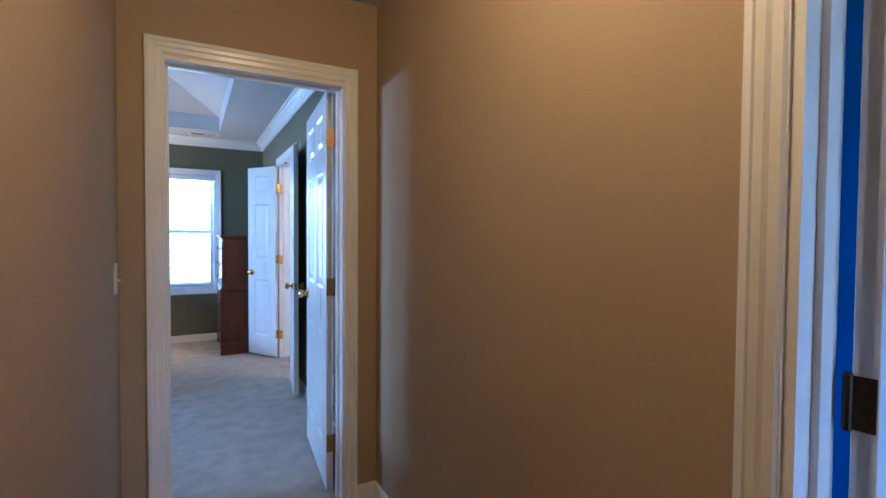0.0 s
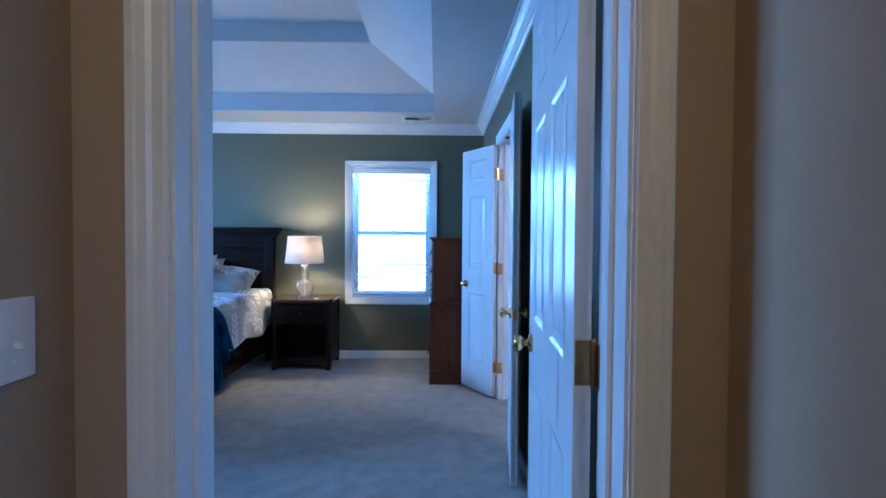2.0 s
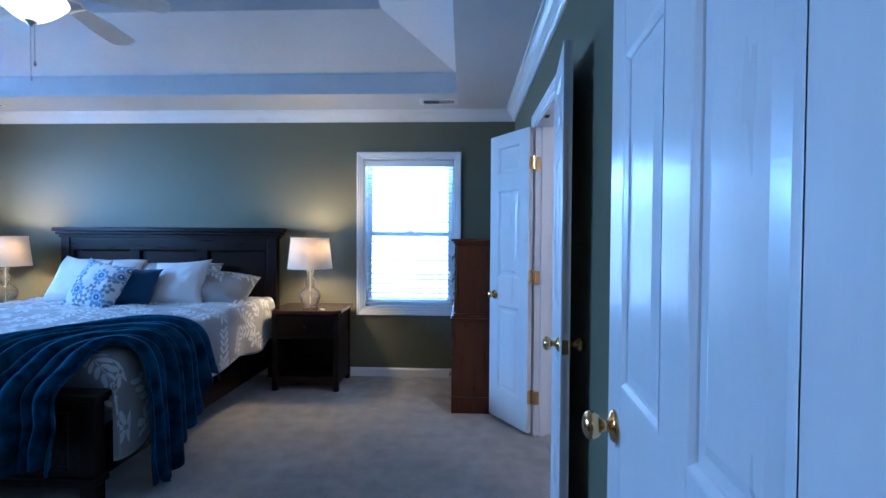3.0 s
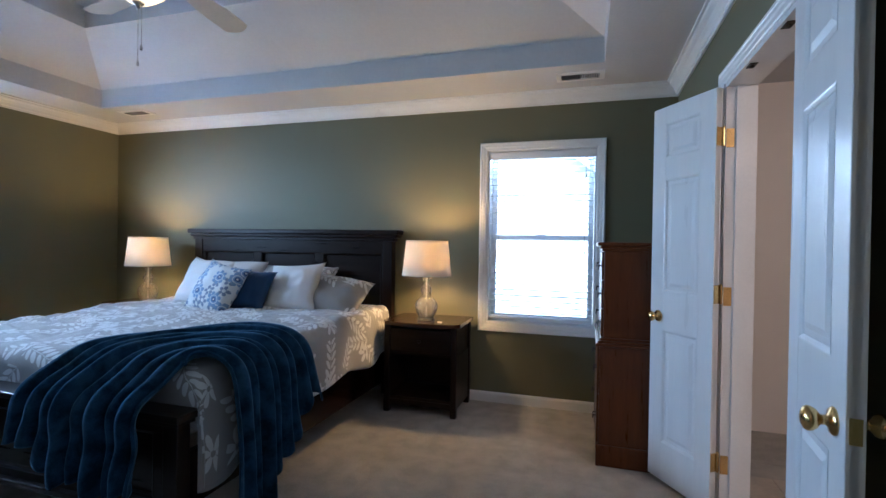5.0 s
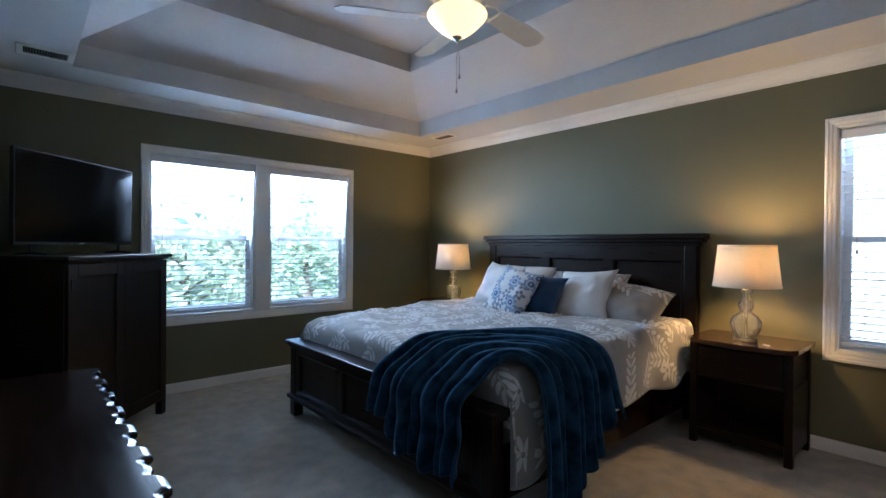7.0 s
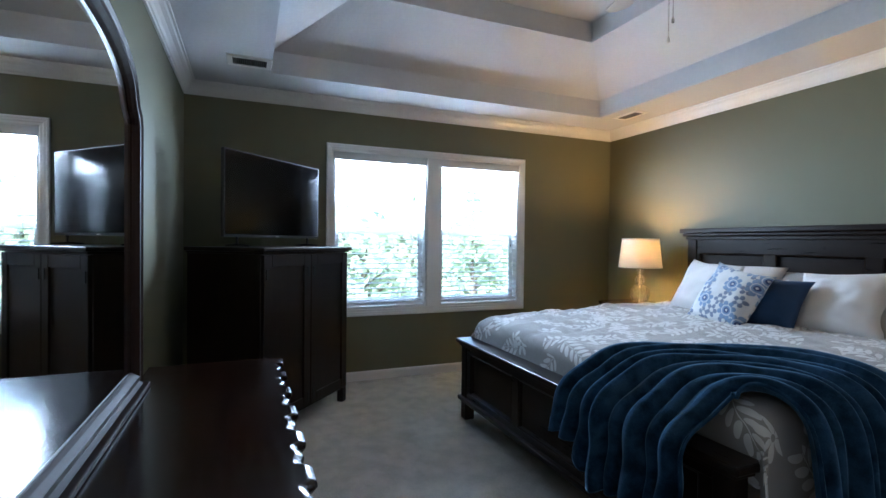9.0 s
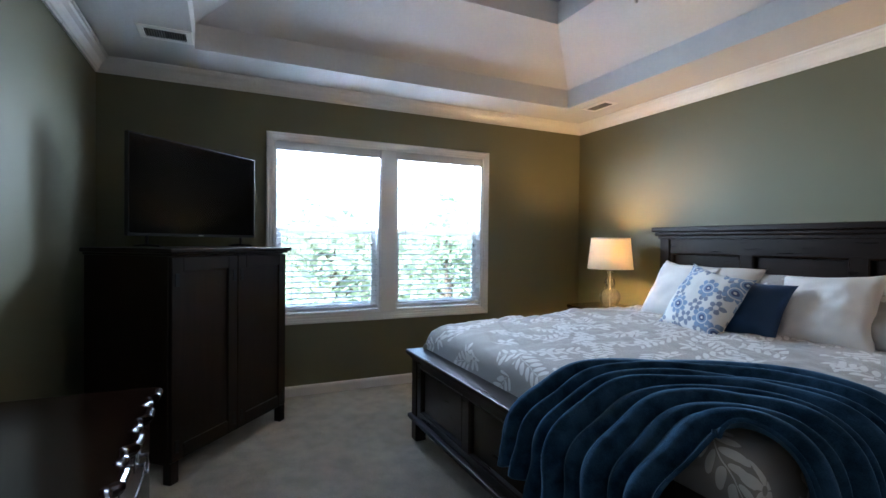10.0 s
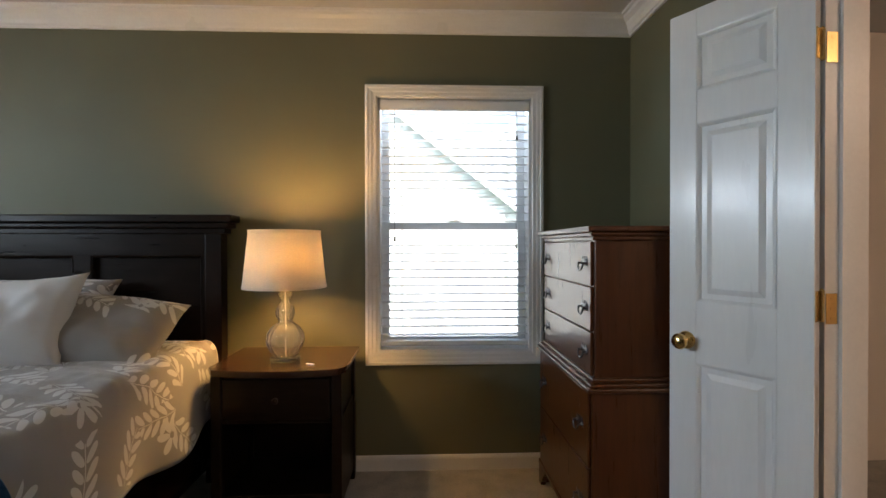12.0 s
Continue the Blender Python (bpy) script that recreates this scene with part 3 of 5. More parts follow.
def blind(f, u0, u1, z0, z1, label, tilt, gap=0.045):
    """An open slatted blind: valance, flat slats, ladder cords, bottom rail and cord tassels."""
    o = thing("window_blind", Matrix.Translation(f((u0 + u1) / 2, z1, 0.04)), label, "blind", "slatted blinds")
    inv = o.matrix_world.inverted()

    def bx(bm, a, b, c, d, e, g, bev=0.0):
        p, q = inv @ f(a, c, e), inv @ f(b, d, g)
        add_box(bm, tuple(min(i, j) for i, j in zip(p, q)), tuple(max(i, j) for i, j in zip(p, q)), bev)
    a, b = u0 + 0.018, u1 - 0.018
    bm = B()
    bx(bm, u0 + 0.003, u1 - 0.003, z1 - 0.070, z1 - 0.004, 0.0, 0.010, 0.003)
    bx(bm, u0 + 0.006, u1 - 0.006, z1 - 0.046, z1 - 0.006, 0.014, 0.062)
    part("valance", bm, BLIND, o)
    n = int((z1 - z0 - 0.115) / gap)
    bm = B()
    bx(bm, a, b, z1 - 0.0023, z1 + 0.0023, 0.014, 0.062, 0.0010)
    # slats share one mesh, lowered step by step
    me = mesh_of("slat", bm, BLIND)
    zt = z1 - 0.090
    for k in range(n):
        s = new("slat", me)
        s.parent = o
        s.location = (0, 0, zt - k * gap - z1)
        s.rotation_euler = tilt
    zb = zt - n * gap
    bm = B()
    bx(bm, a, b, zb - 0.012, zb + 0.012, 0.012, 0.062, 0.003)
    part("bottom_rail", bm, BLIND, o)
    for k in (0.14, 0.86):
        bm = B()
        u = a + (b - a) * k
        for e in (0.012, 0.064):
            bx(bm, u - 0.0012, u + 0.0012, zb, z1 - 0.07, e - 0.0008, e + 0.0008)
        part("ladder_cord", bm, PLASTIC, o)
    for u, z in ((b - 0.06, z1 - 0.20), (b - 0.065, z1 - 0.80), (a + 0.075, z1 - 0.76)):
        bm = B()
        p = inv @ f(u, z, 0.006)
        q = inv @ f(u, z1 - 0.07, 0.006)
        tube(bm, [q, p], 0.0012, 6)
        lathe(bm, [(0.002, 0.0), (0.004, -0.004), (0.006, -0.022), (0.005, -0.028), (0.0, -0.029)], 8, p)
        part("cord_tassel", bm, AGED, o, "cord with a small dark tassel")
    return o


def out_north(u, z, d):
    return Vector((u, YN + d, z))


def out_west(u, z, d):
    return Vector((XW - d, u, z))


window("window_1", out_north, *W1, "white double-hung bedroom window")
window("window_2", out_west, *W2A, "white double-hung window beside its twin")
window("window_3", out_west, *W2B, "white double-hung window beside its twin")
blind(out_north, *W1, "white slatted blind lowered with open slats", (radians(1), 0, 0))
blind(out_west, *W2A, "white slatted blind lowered with open slats", (0, radians(4), 0))
blind(out_west, *W2B, "white slatted blind lowered with open slats", (0, radians(4), 0))

# ---- fabrics ----


def uvn(n):
    return n.new("ShaderNodeUVMap").outputs[0]


def vmath(n, l, op, a, b=None):
    k = n.new("ShaderNodeVectorMath")
    k.operation = op
    for i, v in enumerate((a, b)):
        if v is None:
            continue
        if isinstance(v, tuple):
            k.inputs[i].default_value = v
        else:
            l.new(v, k.inputs[i])
    return k.outputs[0]


def cell_local(n, l, coord, scale, randomness=0.75):
    """Cells of a plane: the offset from the cell's centre, turned by a random angle, and the cell's random colour."""
    v = n.new("ShaderNodeTexVoronoi")
    v.voronoi_dimensions = '2D'
    v.inputs["Scale"].default_value, v.inputs["Randomness"].default_value = scale, randomness
    l.new(coord, v.inputs["Vector"])
    off = vmath(n, l, 'SUBTRACT', coord, v.outputs["Position"])
    sep = n.new("ShaderNodeSeparateColor")
    l.new(v.outputs["Color"], sep.inputs[0])
    rot = n.new("ShaderNodeVectorRotate")
    rot.rotation_type = 'Z_AXIS'
    l.new(off, rot.inputs["Vector"])
    l.new(mathn(n, l, 'MULTIPLY', sep.outputs[0], 6.283), rot.inputs["Angle"])
    xy = n.new("ShaderNodeSeparateXYZ")
    l.new(rot.outputs[0], xy.inputs[0])
    return xy.outputs[0], xy.outputs[1], sep.outputs[1]


def less(n, l, a, b):
    return mathn(n, l, 'LESS_THAN', a, b)


def spray(n, l, x, y, size, step, lean=0.9):
    """Leaves in pairs along a stem: 1 inside a leaf."""
    ax = mathn(n, l, 'ABSOLUTE', y)
    q = mathn(n, l, 'SUBTRACT', x, mathn(n, l, 'MULTIPLY', ax, lean))
    w = mathn(n, l, 'SUBTRACT', mathn(n, l, 'FLOORED_MODULO', q, step), step / 2)
    long = mathn(n, l, 'DIVIDE', mathn(n, l, 'SUBTRACT', ax, 0.029), 0.025)
    wide = mathn(n, l, 'DIVIDE', w, step * 0.37)
    inside = mathn(n, l, 'ADD', mathn(n, l, 'MULTIPLY', long, long), mathn(n, l, 'MULTIPLY', wide, wide))
    leaf = mathn(n, l, 'MULTIPLY', less(n, l, inside, 1.0), less(n, l, mathn(n, l, 'ABSOLUTE', q), size))
    stem = mathn(n, l, 'MULTIPLY', less(n, l, ax, 0.0018), less(n, l, mathn(n, l, 'ABSOLUTE', x), size))
    return mathn(n, l, 'MAXIMUM', leaf, stem)


def rosette(n, l, x, y, size, petals, lobe=0.55):
    a = mathn(n, l, 'ARCTAN2', y, x)
    r = mathn(n, l, 'SQRT', mathn(n, l, 'ADD', mathn(n, l, 'MULTIPLY', x, x), mathn(n, l, 'MULTIPLY', y, y)))
    c = mathn(n, l, 'ABSOLUTE', mathn(n, l, 'COSINE', mathn(n, l, 'MULTIPLY', a, petals / 2)))
    edge = mathn(n, l, 'MULTIPLY', mathn(n, l, 'POWER', c, lobe), size)
    return mathn(n, l, 'MULTIPLY', less(n, l, r, edge), mathn(n, l, 'GREATER_THAN', r, size * 0.16)), r


def cloth(n, l, b, coord, color, rough=0.85, weave=900, sheen=0.2):
    f = noisen(n, l, coord, weave, 2)
    s = noisen(n, l, coord, 5, 4)
    c = mixc(n, l, rampn(n, l, f, 0.25, 0.75), mixc(n, l, 1.0, color, (0.86, 0.86, 0.86), 'MULTIPLY'), color)
    l.new(c, b.inputs["Base Color"])
    b.inputs["Roughness"].default_value, b.inputs["Sheen Weight"].default_value = rough, sheen
    h = mathn(n, l, 'MULTIPLY_ADD', s, 6.0, f)
    bumpn(n, l, h, 0.35, 0.003, b)


def leaf_print(name, ground, light):
    m, n, l, b = nodes_of(name)
    uv = uvn(n)
    wob = n.new("ShaderNodeTexNoise")
    wob.inputs["Scale"].default_value = 7
    l.new(uv, wob.inputs["Vector"])
    uvw = vmath(n, l, 'ADD', uv, vmath(n, l, 'MULTIPLY', vmath(n, l, 'SUBTRACT', wob.outputs["Color"], (0.5, 0.5, 0.5)), (0.035, 0.035, 0)))
    x, y, c = cell_local(n, l, uvw, 4.4, 0.9)
    a = spray(n, l, x, y, 0.125, 0.046, 0.80)
    x2, y2, c2 = cell_local(n, l, vmath(n, l, 'ADD', uvw, (3.17, 1.31, 0)), 4.8, 0.9)
    r, _ = rosette(n, l, x2, y2, 0.072, 6, 0.8)
    r = mathn(n, l, 'MULTIPLY', r, mathn(n, l, 'GREATER_THAN', x2, -0.022))
    r = mathn(n, l, 'MULTIPLY', r, mathn(n, l, 'GREATER_THAN', c2, 0.35))
    f = mathn(n, l, 'MAXIMUM', mathn(n, l, 'MULTIPLY', a, mathn(n, l, 'GREATER_THAN', c, 0.12)), r)
    cloth(n, l, b, uv, mixc(n, l, f, ground, light), 0.72, 900, 0.5)
    return m


def medallion_print(name):
    m, n, l, b = nodes_of(name)
    uv = uvn(n)
    x, y, c = cell_local(n, l, uv, 6.2, 0.6)
    f, r = rosette(n, l, x, y, 0.058, 8, 0.20)
    ring = mathn(n, l, 'MULTIPLY', less(n, l, r, 0.032), mathn(n, l, 'GREATER_THAN', r, 0.026))
    dot = mathn(n, l, 'MULTIPLY', less(n, l, r, 0.016), mathn(n, l, 'GREATER_THAN', r, 0.007))
    x2, y2, c2 = cell_local(n, l, vmath(n, l, 'ADD', uv, (1.37, 0.61, 0)), 9.5, 0.8)
    g, r2 = rosette(n, l, x2, y2, 0.040, 5, 0.40)
    g = mathn(n, l, 'MULTIPLY', g, mathn(n, l, 'GREATER_THAN', r2, 0.013))
    col = mixc(n, l, g, (0.74, 0.74, 0.73), (0.20, 0.24, 0.34))
    col = mixc(n, l, f, col, (0.22, 0.32, 0.50))
    col = mixc(n, l, ring, col, (0.70, 0.72, 0.75))
    col = mixc(n, l, dot, col, (0.06, 0.09, 0.22))
    cloth(n, l, b, uv, col, 0.8)
    return m


def plain_cloth(name, color, rough=0.85, sheen=0.2):
    m, n, l, b = nodes_of(name)
    cloth(n, l, b, uvn(n), color, rough, 900, sheen)
    return m


def plush(name):
    m, n, l, b = nodes_of(name)
    tc = n.new("ShaderNodeTexCoord").outputs["Object"]
    s, f = noisen(n, l, tc, 11, 4, 0.6), noisen(n, l, tc, 260, 2)
    c = mixc(n, l, rampn(n, l, s, 0.38, 0.62), (0.011, 0.029, 0.058), (0.034, 0.078, 0.142))
    l.new(mixc(n, l, rampn(n, l, f, 0.3, 0.7), mixc(n, l, 1.0, c, (0.7, 0.7, 0.7), 'MULTIPLY'), c), b.inputs["Base Color"])
    b.inputs["Roughness"].default_value = 0.7
    b.inputs["Sheen Weight"].default_value, b.inputs["Sheen Roughness"].default_value = 0.7, 0.35
    b.inputs["Sheen Tint"].default_value = (0.30, 0.52, 0.75, 1)
    b.inputs["Specular IOR Level"].default_value = 0.0
    bumpn(n, l, f, 0.4, 0.003, b)
    return m


def shade_material():
    m, n, l, b = nodes_of("linen_lampshade")
    tc = n.new("ShaderNodeTexCoord").outputs["Object"]
    mp = n.new("ShaderNodeMapping")
    mp.inputs["Scale"].default_value = (1, 1, 6)
    l.new(tc, mp.inputs[0])
    f = noisen(n, l, mp.outputs[0], 90, 3)
    c = mixc(n, l, rampn(n, l, f, 0.3, 0.7), (0.74, 0.66, 0.52), (0.84, 0.76, 0.62))
    t, mx = n.new("ShaderNodeBsdfTranslucent"), n.new("ShaderNodeMixShader")
    mx.inputs[0].default_value = 0.20
    l.new(c, b.inputs["Base Color"])
    b.inputs["Roughness"].default_value = 0.9
    l.new(c, t.inputs[0])
    l.new(b.outputs[0], mx.inputs[1])
    l.new(t.outputs[0], mx.inputs[2])
    l.new(mx.outputs[0], n["Material Output"].inputs[0])
    return m


DUVET = leaf_print("grey_leaf_print_cotton", (0.305, 0.283, 0.262), (0.70, 0.69, 0.67))
MEDALLION = medallion_print("blue_medallion_cotton")
WHITEC = plain_cloth("white_cotton", (0.74, 0.72, 0.70))
NAVY = plain_cloth("navy_velvet", (0.003, 0.042, 0.125), 0.7, 0.12)
PLUSH = plush("navy_plush")
SHADE = shade_material()
GLASS = glass("clear_glass", 0.01, 1.5)
GLASS.node_tree.nodes["Principled BSDF"].inputs["Transmission Weight"].default_value = 0.965
GLASS.node_tree.nodes["Principled BSDF"].inputs["Base Color"].default_value = (0.95, 0.95, 0.95, 1)
MIRROR = surface("mirror_silver", (0.92, 0.93, 0.92), 0.0, 0.0, 1, 1, 0.0, metal=1.0)
MIRROR.node_tree.links.remove(MIRROR.node_tree.nodes["Principled BSDF"].inputs["Roughness"].links[0])
MIRROR.node_tree.nodes["Principled BSDF"].inputs["Roughness"].default_value = 0.015
BOWL = glow("lit_frosted_glass", (1.0, 0.62, 0.24), BOWL_GLOW)


def sheet(name, grid, material, parent, uvs, label="", thick=0.0):
    """A cloth from a grid of points, with sheet coordinates in metres as its UV."""
    bm = B()
    layer = bm.loops.layers.uv.new("UVMap")
    vs = [[bm.verts.new(p) for p in row] for row in grid]
    for i in range(len(vs) - 1):
        for j in range(len(vs[0]) - 1):
            f = bm.faces.new((vs[i][j], vs[i + 1][j], vs[i + 1][j + 1], vs[i][j + 1]))
            for lp, (a, c) in zip(f.loops, ((i, j), (i + 1, j), (i + 1, j + 1), (i, j + 1))):
                lp[layer].uv = uvs[a][c]
    ob = part(name, bm, material, parent, label, True)
    if thick:
        md = ob.modifiers.new("thickness", 'SOLIDIFY')
        md.thickness, md.offset = thick, -1
    return ob


def ease(a, b, x):
    t = min(1, max(0, (x - a) / (b - a)))
    return t * t * (3 - 2 * t)


def edge_curve(s, half, r):
    """Across a bed: the place and the drop at sheet distance s, rounded over the edge by r."""
    sg, a = (1 if s >= 0 else -1), abs(s)
    if a <= half - r:
        return s, 0.0
    k = (a - (half - r)) / r
    if k < math.pi / 2:
        return sg * (half - r + r * math.sin(k)), r * (1 - math.cos(k))
    return sg * half, r + (a - (half - r) - r * math.pi / 2)


# ---- bed ----
bed = thing("bed", pose(-2.09, 6.3, 0), "dark espresso wooden king bed with panelled headboard and footboard", "bed")
BX0, BX1 = -1.04, 1.03      # posts, from the bed's middle
HY = 7.40 - 6.3
FY = 5.20 - 6.3


def panelled(name, x0, x1, y0, y1, z0, z1, n, st, top, bot, material):
    """A board with n recessed panels between stiles and rails with inner beads."""
    bm = B()
    add_box(bm, (x0, y0, z1 - top), (x1, y1 - 0.004, z1), 0.002)
    o = part(name, bm, material, bed)
    bm = B()
    add_box(bm, (x0, y0, z0), (x1, y1 - 0.004, z0 + bot), 0.002)
    part("bottom_rail", bm, material, o)
    w = (x1 - x0 - st * (n + 1)) / n
    for k in range(n + 1):
        a = x0 + k * (w + st)
        bm = B()
        add_box(bm, (a, y0 + 0.0008, z0 + bot - 0.001), (a + st, y1 - 0.005, z1 - top + 0.001), 0.001)
        part("stile", bm, material, o)
    for k in range(n):
        a = x0 + st + k * (w + st)
        bm = B()
        m = (y0 + y1) / 2
        c = [(a - 0.004, z0 + bot - 0.004), (a + w + 0.004, z0 + bot - 0.004), (a + w + 0.004, z1 - top + 0.004), (a - 0.004, z1 - top + 0.004)]
        bm.faces.new([bm.verts.new((u, m, q)) for u, q in c])
        bm.faces.new([bm.verts.new((u, y1 - 0.002, q)) for u, q in reversed(c)])
        frame_run(bm, lambda u, q, e: Vector((u, y0 - e, q)), a, a + w, z0 + bot, z1 - top, [(0, 0.0), (0.002, 0.001), (0.010, -0.005), (0.012, -(y1 - y0) / 2)])
        part("panel", bm, material, o)
    return o


hb = panelled("headboard", BX0 + 0.02, BX1 - 0.02, HY, HY + 0.055, 0.16, 1.30, 3, 0.085, 0.115, 0.20, ESPRESSO_X)
bm = B()
add_box(bm, (BX0 - 0.02, HY - 0.012, 1.298), (BX1 + 0.02, HY + 0.070, 1.325), 0.004, 2)
add_box(bm, (BX0 - 0.045, HY - 0.028, 1.325), (BX1 + 0.045, HY + 0.080, 1.355), 0.010, 3)
add_box(bm, (BX0 - 0.062, HY - 0.045, 1.355), (BX1 + 0.062, HY + 0.085, 1.394), 0.006, 2)
part("headboard_cap", bm, ESPRESSO_X, bed)
for x in (BX0, BX1 - 0.085):
    bm = B()
    add_box(bm, (x, HY - 0.010, 0), (x + 0.085, HY + 0.066, 1.298), 0.004, 2)
    part("headboard_post", bm, ESPRESSO, bed)
panelled("footboard", BX0 + 0.06, BX1 - 0.06, FY, FY + 0.05, 0.15, 0.53, 3, 0.070, 0.055, 0.045, ESPRESSO_X)
bm = B()
add_box(bm, (BX0 - 0.015, FY - 0.020, 0.515), (BX1 + 0.015, FY + 0.075, 0.535), 0.004, 2)
add_box(bm, (BX0 - 0.035, FY - 0.040, 0.535), (BX1 + 0.035, FY + 0.095, 0.565), 0.007, 2)
part("footboard_cap", bm, ESPRESSO_X, bed)
bm = B()
add_box(bm, (BX0 - 0.018, FY - 0.030, 0.130), (BX1 + 0.018, FY + 0.070, 0.158), 0.006, 2)
part("footboard_ledge", bm, ESPRESSO_X, bed)
for x in (BX0, BX1 - 0.075):
    bm = B()
    add_box(bm, (x, FY - 0.008, 0.0), (x + 0.075, FY + 0.062, 0.52), 0.004, 2)
    part("footboard_post", bm, ESPRESSO, bed)
for s in (-1, 1):
    bm = B()
    x = BX0 + 0.012 if s < 0 else BX1 - 0.047
    add_box(bm, (x, FY + 0.06, 0.14), (x + 0.035, HY, 0.38), 0.004)
    # espresso rail takes the redder mahogany, for the reddish light it catches
    part("side_rail", bm, MAHOG, bed, "side rail coloured redder for the light on it")
bm = B()
add_box(bm, (BX0 + 0.16, FY + 0.20, 0.34), (BX1 - 0.16, HY - 0.02, 0.62), 0.10, 4)
mattress = part("mattress", bm, surface("mattress_ticking", (0.7, 0.69, 0.66), 0.9, 0.05, 3, 200, 0.1), None, "", True)
tagged(mattress, "thick white mattress under the duvet on the bed", "mattress")
mattress.matrix_world = bed.matrix_world.copy()


def duvet():
    nu, nv = 150, 170
    half, r = 1.045, 0.08
    grid, uvs = [], []
    for i in range(nu + 1):
        row, ur = [], []
        u = -1.33 + 2.70 * i / nu
        for j in range(nv + 1):
            v = j / nv
            y = 7.26 - v * 2.17             # sheet distance along the bed
            uu = u
            if u > 0.93:                    # the flap hangs lower by the foot corner
                hem = 1 + 0.30 * ease(5.62, 5.30, y) - 0.05 * math.sin(y * 9)
                uu = 0.93 + (u - 0.93) * hem
            x, dx = edge_curve(uu, half, r)
            yy, dy = y, 0.0
            yf = 5.285
            if y < yf + 0.10:               # down behind the footboard
                k = (yf + 0.10 - y) / 0.10
                if k < math.pi / 2:
                    yy, dy = yf + 0.10 - 0.10 * math.sin(k), 0.10 * (1 - math.cos(k))
                else:
                    yy, dy = yf, 0.10 + (k - math.pi / 2) * 0.10
            flap = ease(0.0, 0.16, dx)
            dy *= 1 - flap
            yy = yy * (1 - flap) + max(y, 5.275) * flap
            top = 0.715 + 0.045 * ease(5.4, 6.6, y) + 0.012 * math.cos(u * 1.5)
            p = Vector((u * 2.2, y * 2.2, 0))
            w = 0.014 * noise.noise(p) + 0.009 * noise.noise(p * 3.1) + 0.022 * abs(noise.noise(Vector((u * 1.6 + y * 0.8, y * 9 + u * 3.5, 1.7)))) + 0.014 * abs(noise.noise(Vector((u * 7 - y * 2.5, y * 2 + u, 4.1)))) + 0.006 * noise.noise(p * 7)
            w = 0.85 * w + 0.010 * abs(noise.noise(Vector((u * 3.0 + y * 1.5, y * 17 + u * 5, 6.3)))) + 0.006 * abs(noise.noise(Vector((u * 16 - y * 4, y * 6, 2.2))))
            w *= 1 - 0.75 * ease(6.25, 6.0, y) * ease(-0.15, 0.1, u)      # pressed flat under the throw
            z = top - dx - dy + w * (1 - flap)
            x += flap * (0.022 * math.sin(y * 13 + 2 * noise.noise(Vector((y * 2, 3, 0)))) * ease(0, 0.4, dx) + 0.025 * ease(0, 0.4, dx)) * (1 if u > 0 else -1)
            row.append((x, yy - 6.3, max(z, 0.10)))
            ur.append((u, y))
        grid.append(row)
        uvs.append(ur)
    o = sheet("duvet", grid, DUVET, None, uvs, "", 0.012)
    o.matrix_world = pose(-2.07, 6.3, 0)
    tagged(o, "grey cotton duvet with white leaf print spread over the bed", "duvet")


duvet()


# creases of the throw, across it from the inner arch to the outer edge, and how far each fold between them stands up
CREASES = (-0.06, 0.07, 0.20, 0.29, 0.43, 0.53, 0.67, 0.79, 0.91, 1.08)
RISE = (0.9, 1.15, 0.6, 1.25, 0.75, 1.2, 0.85, 1.1, 0.9)


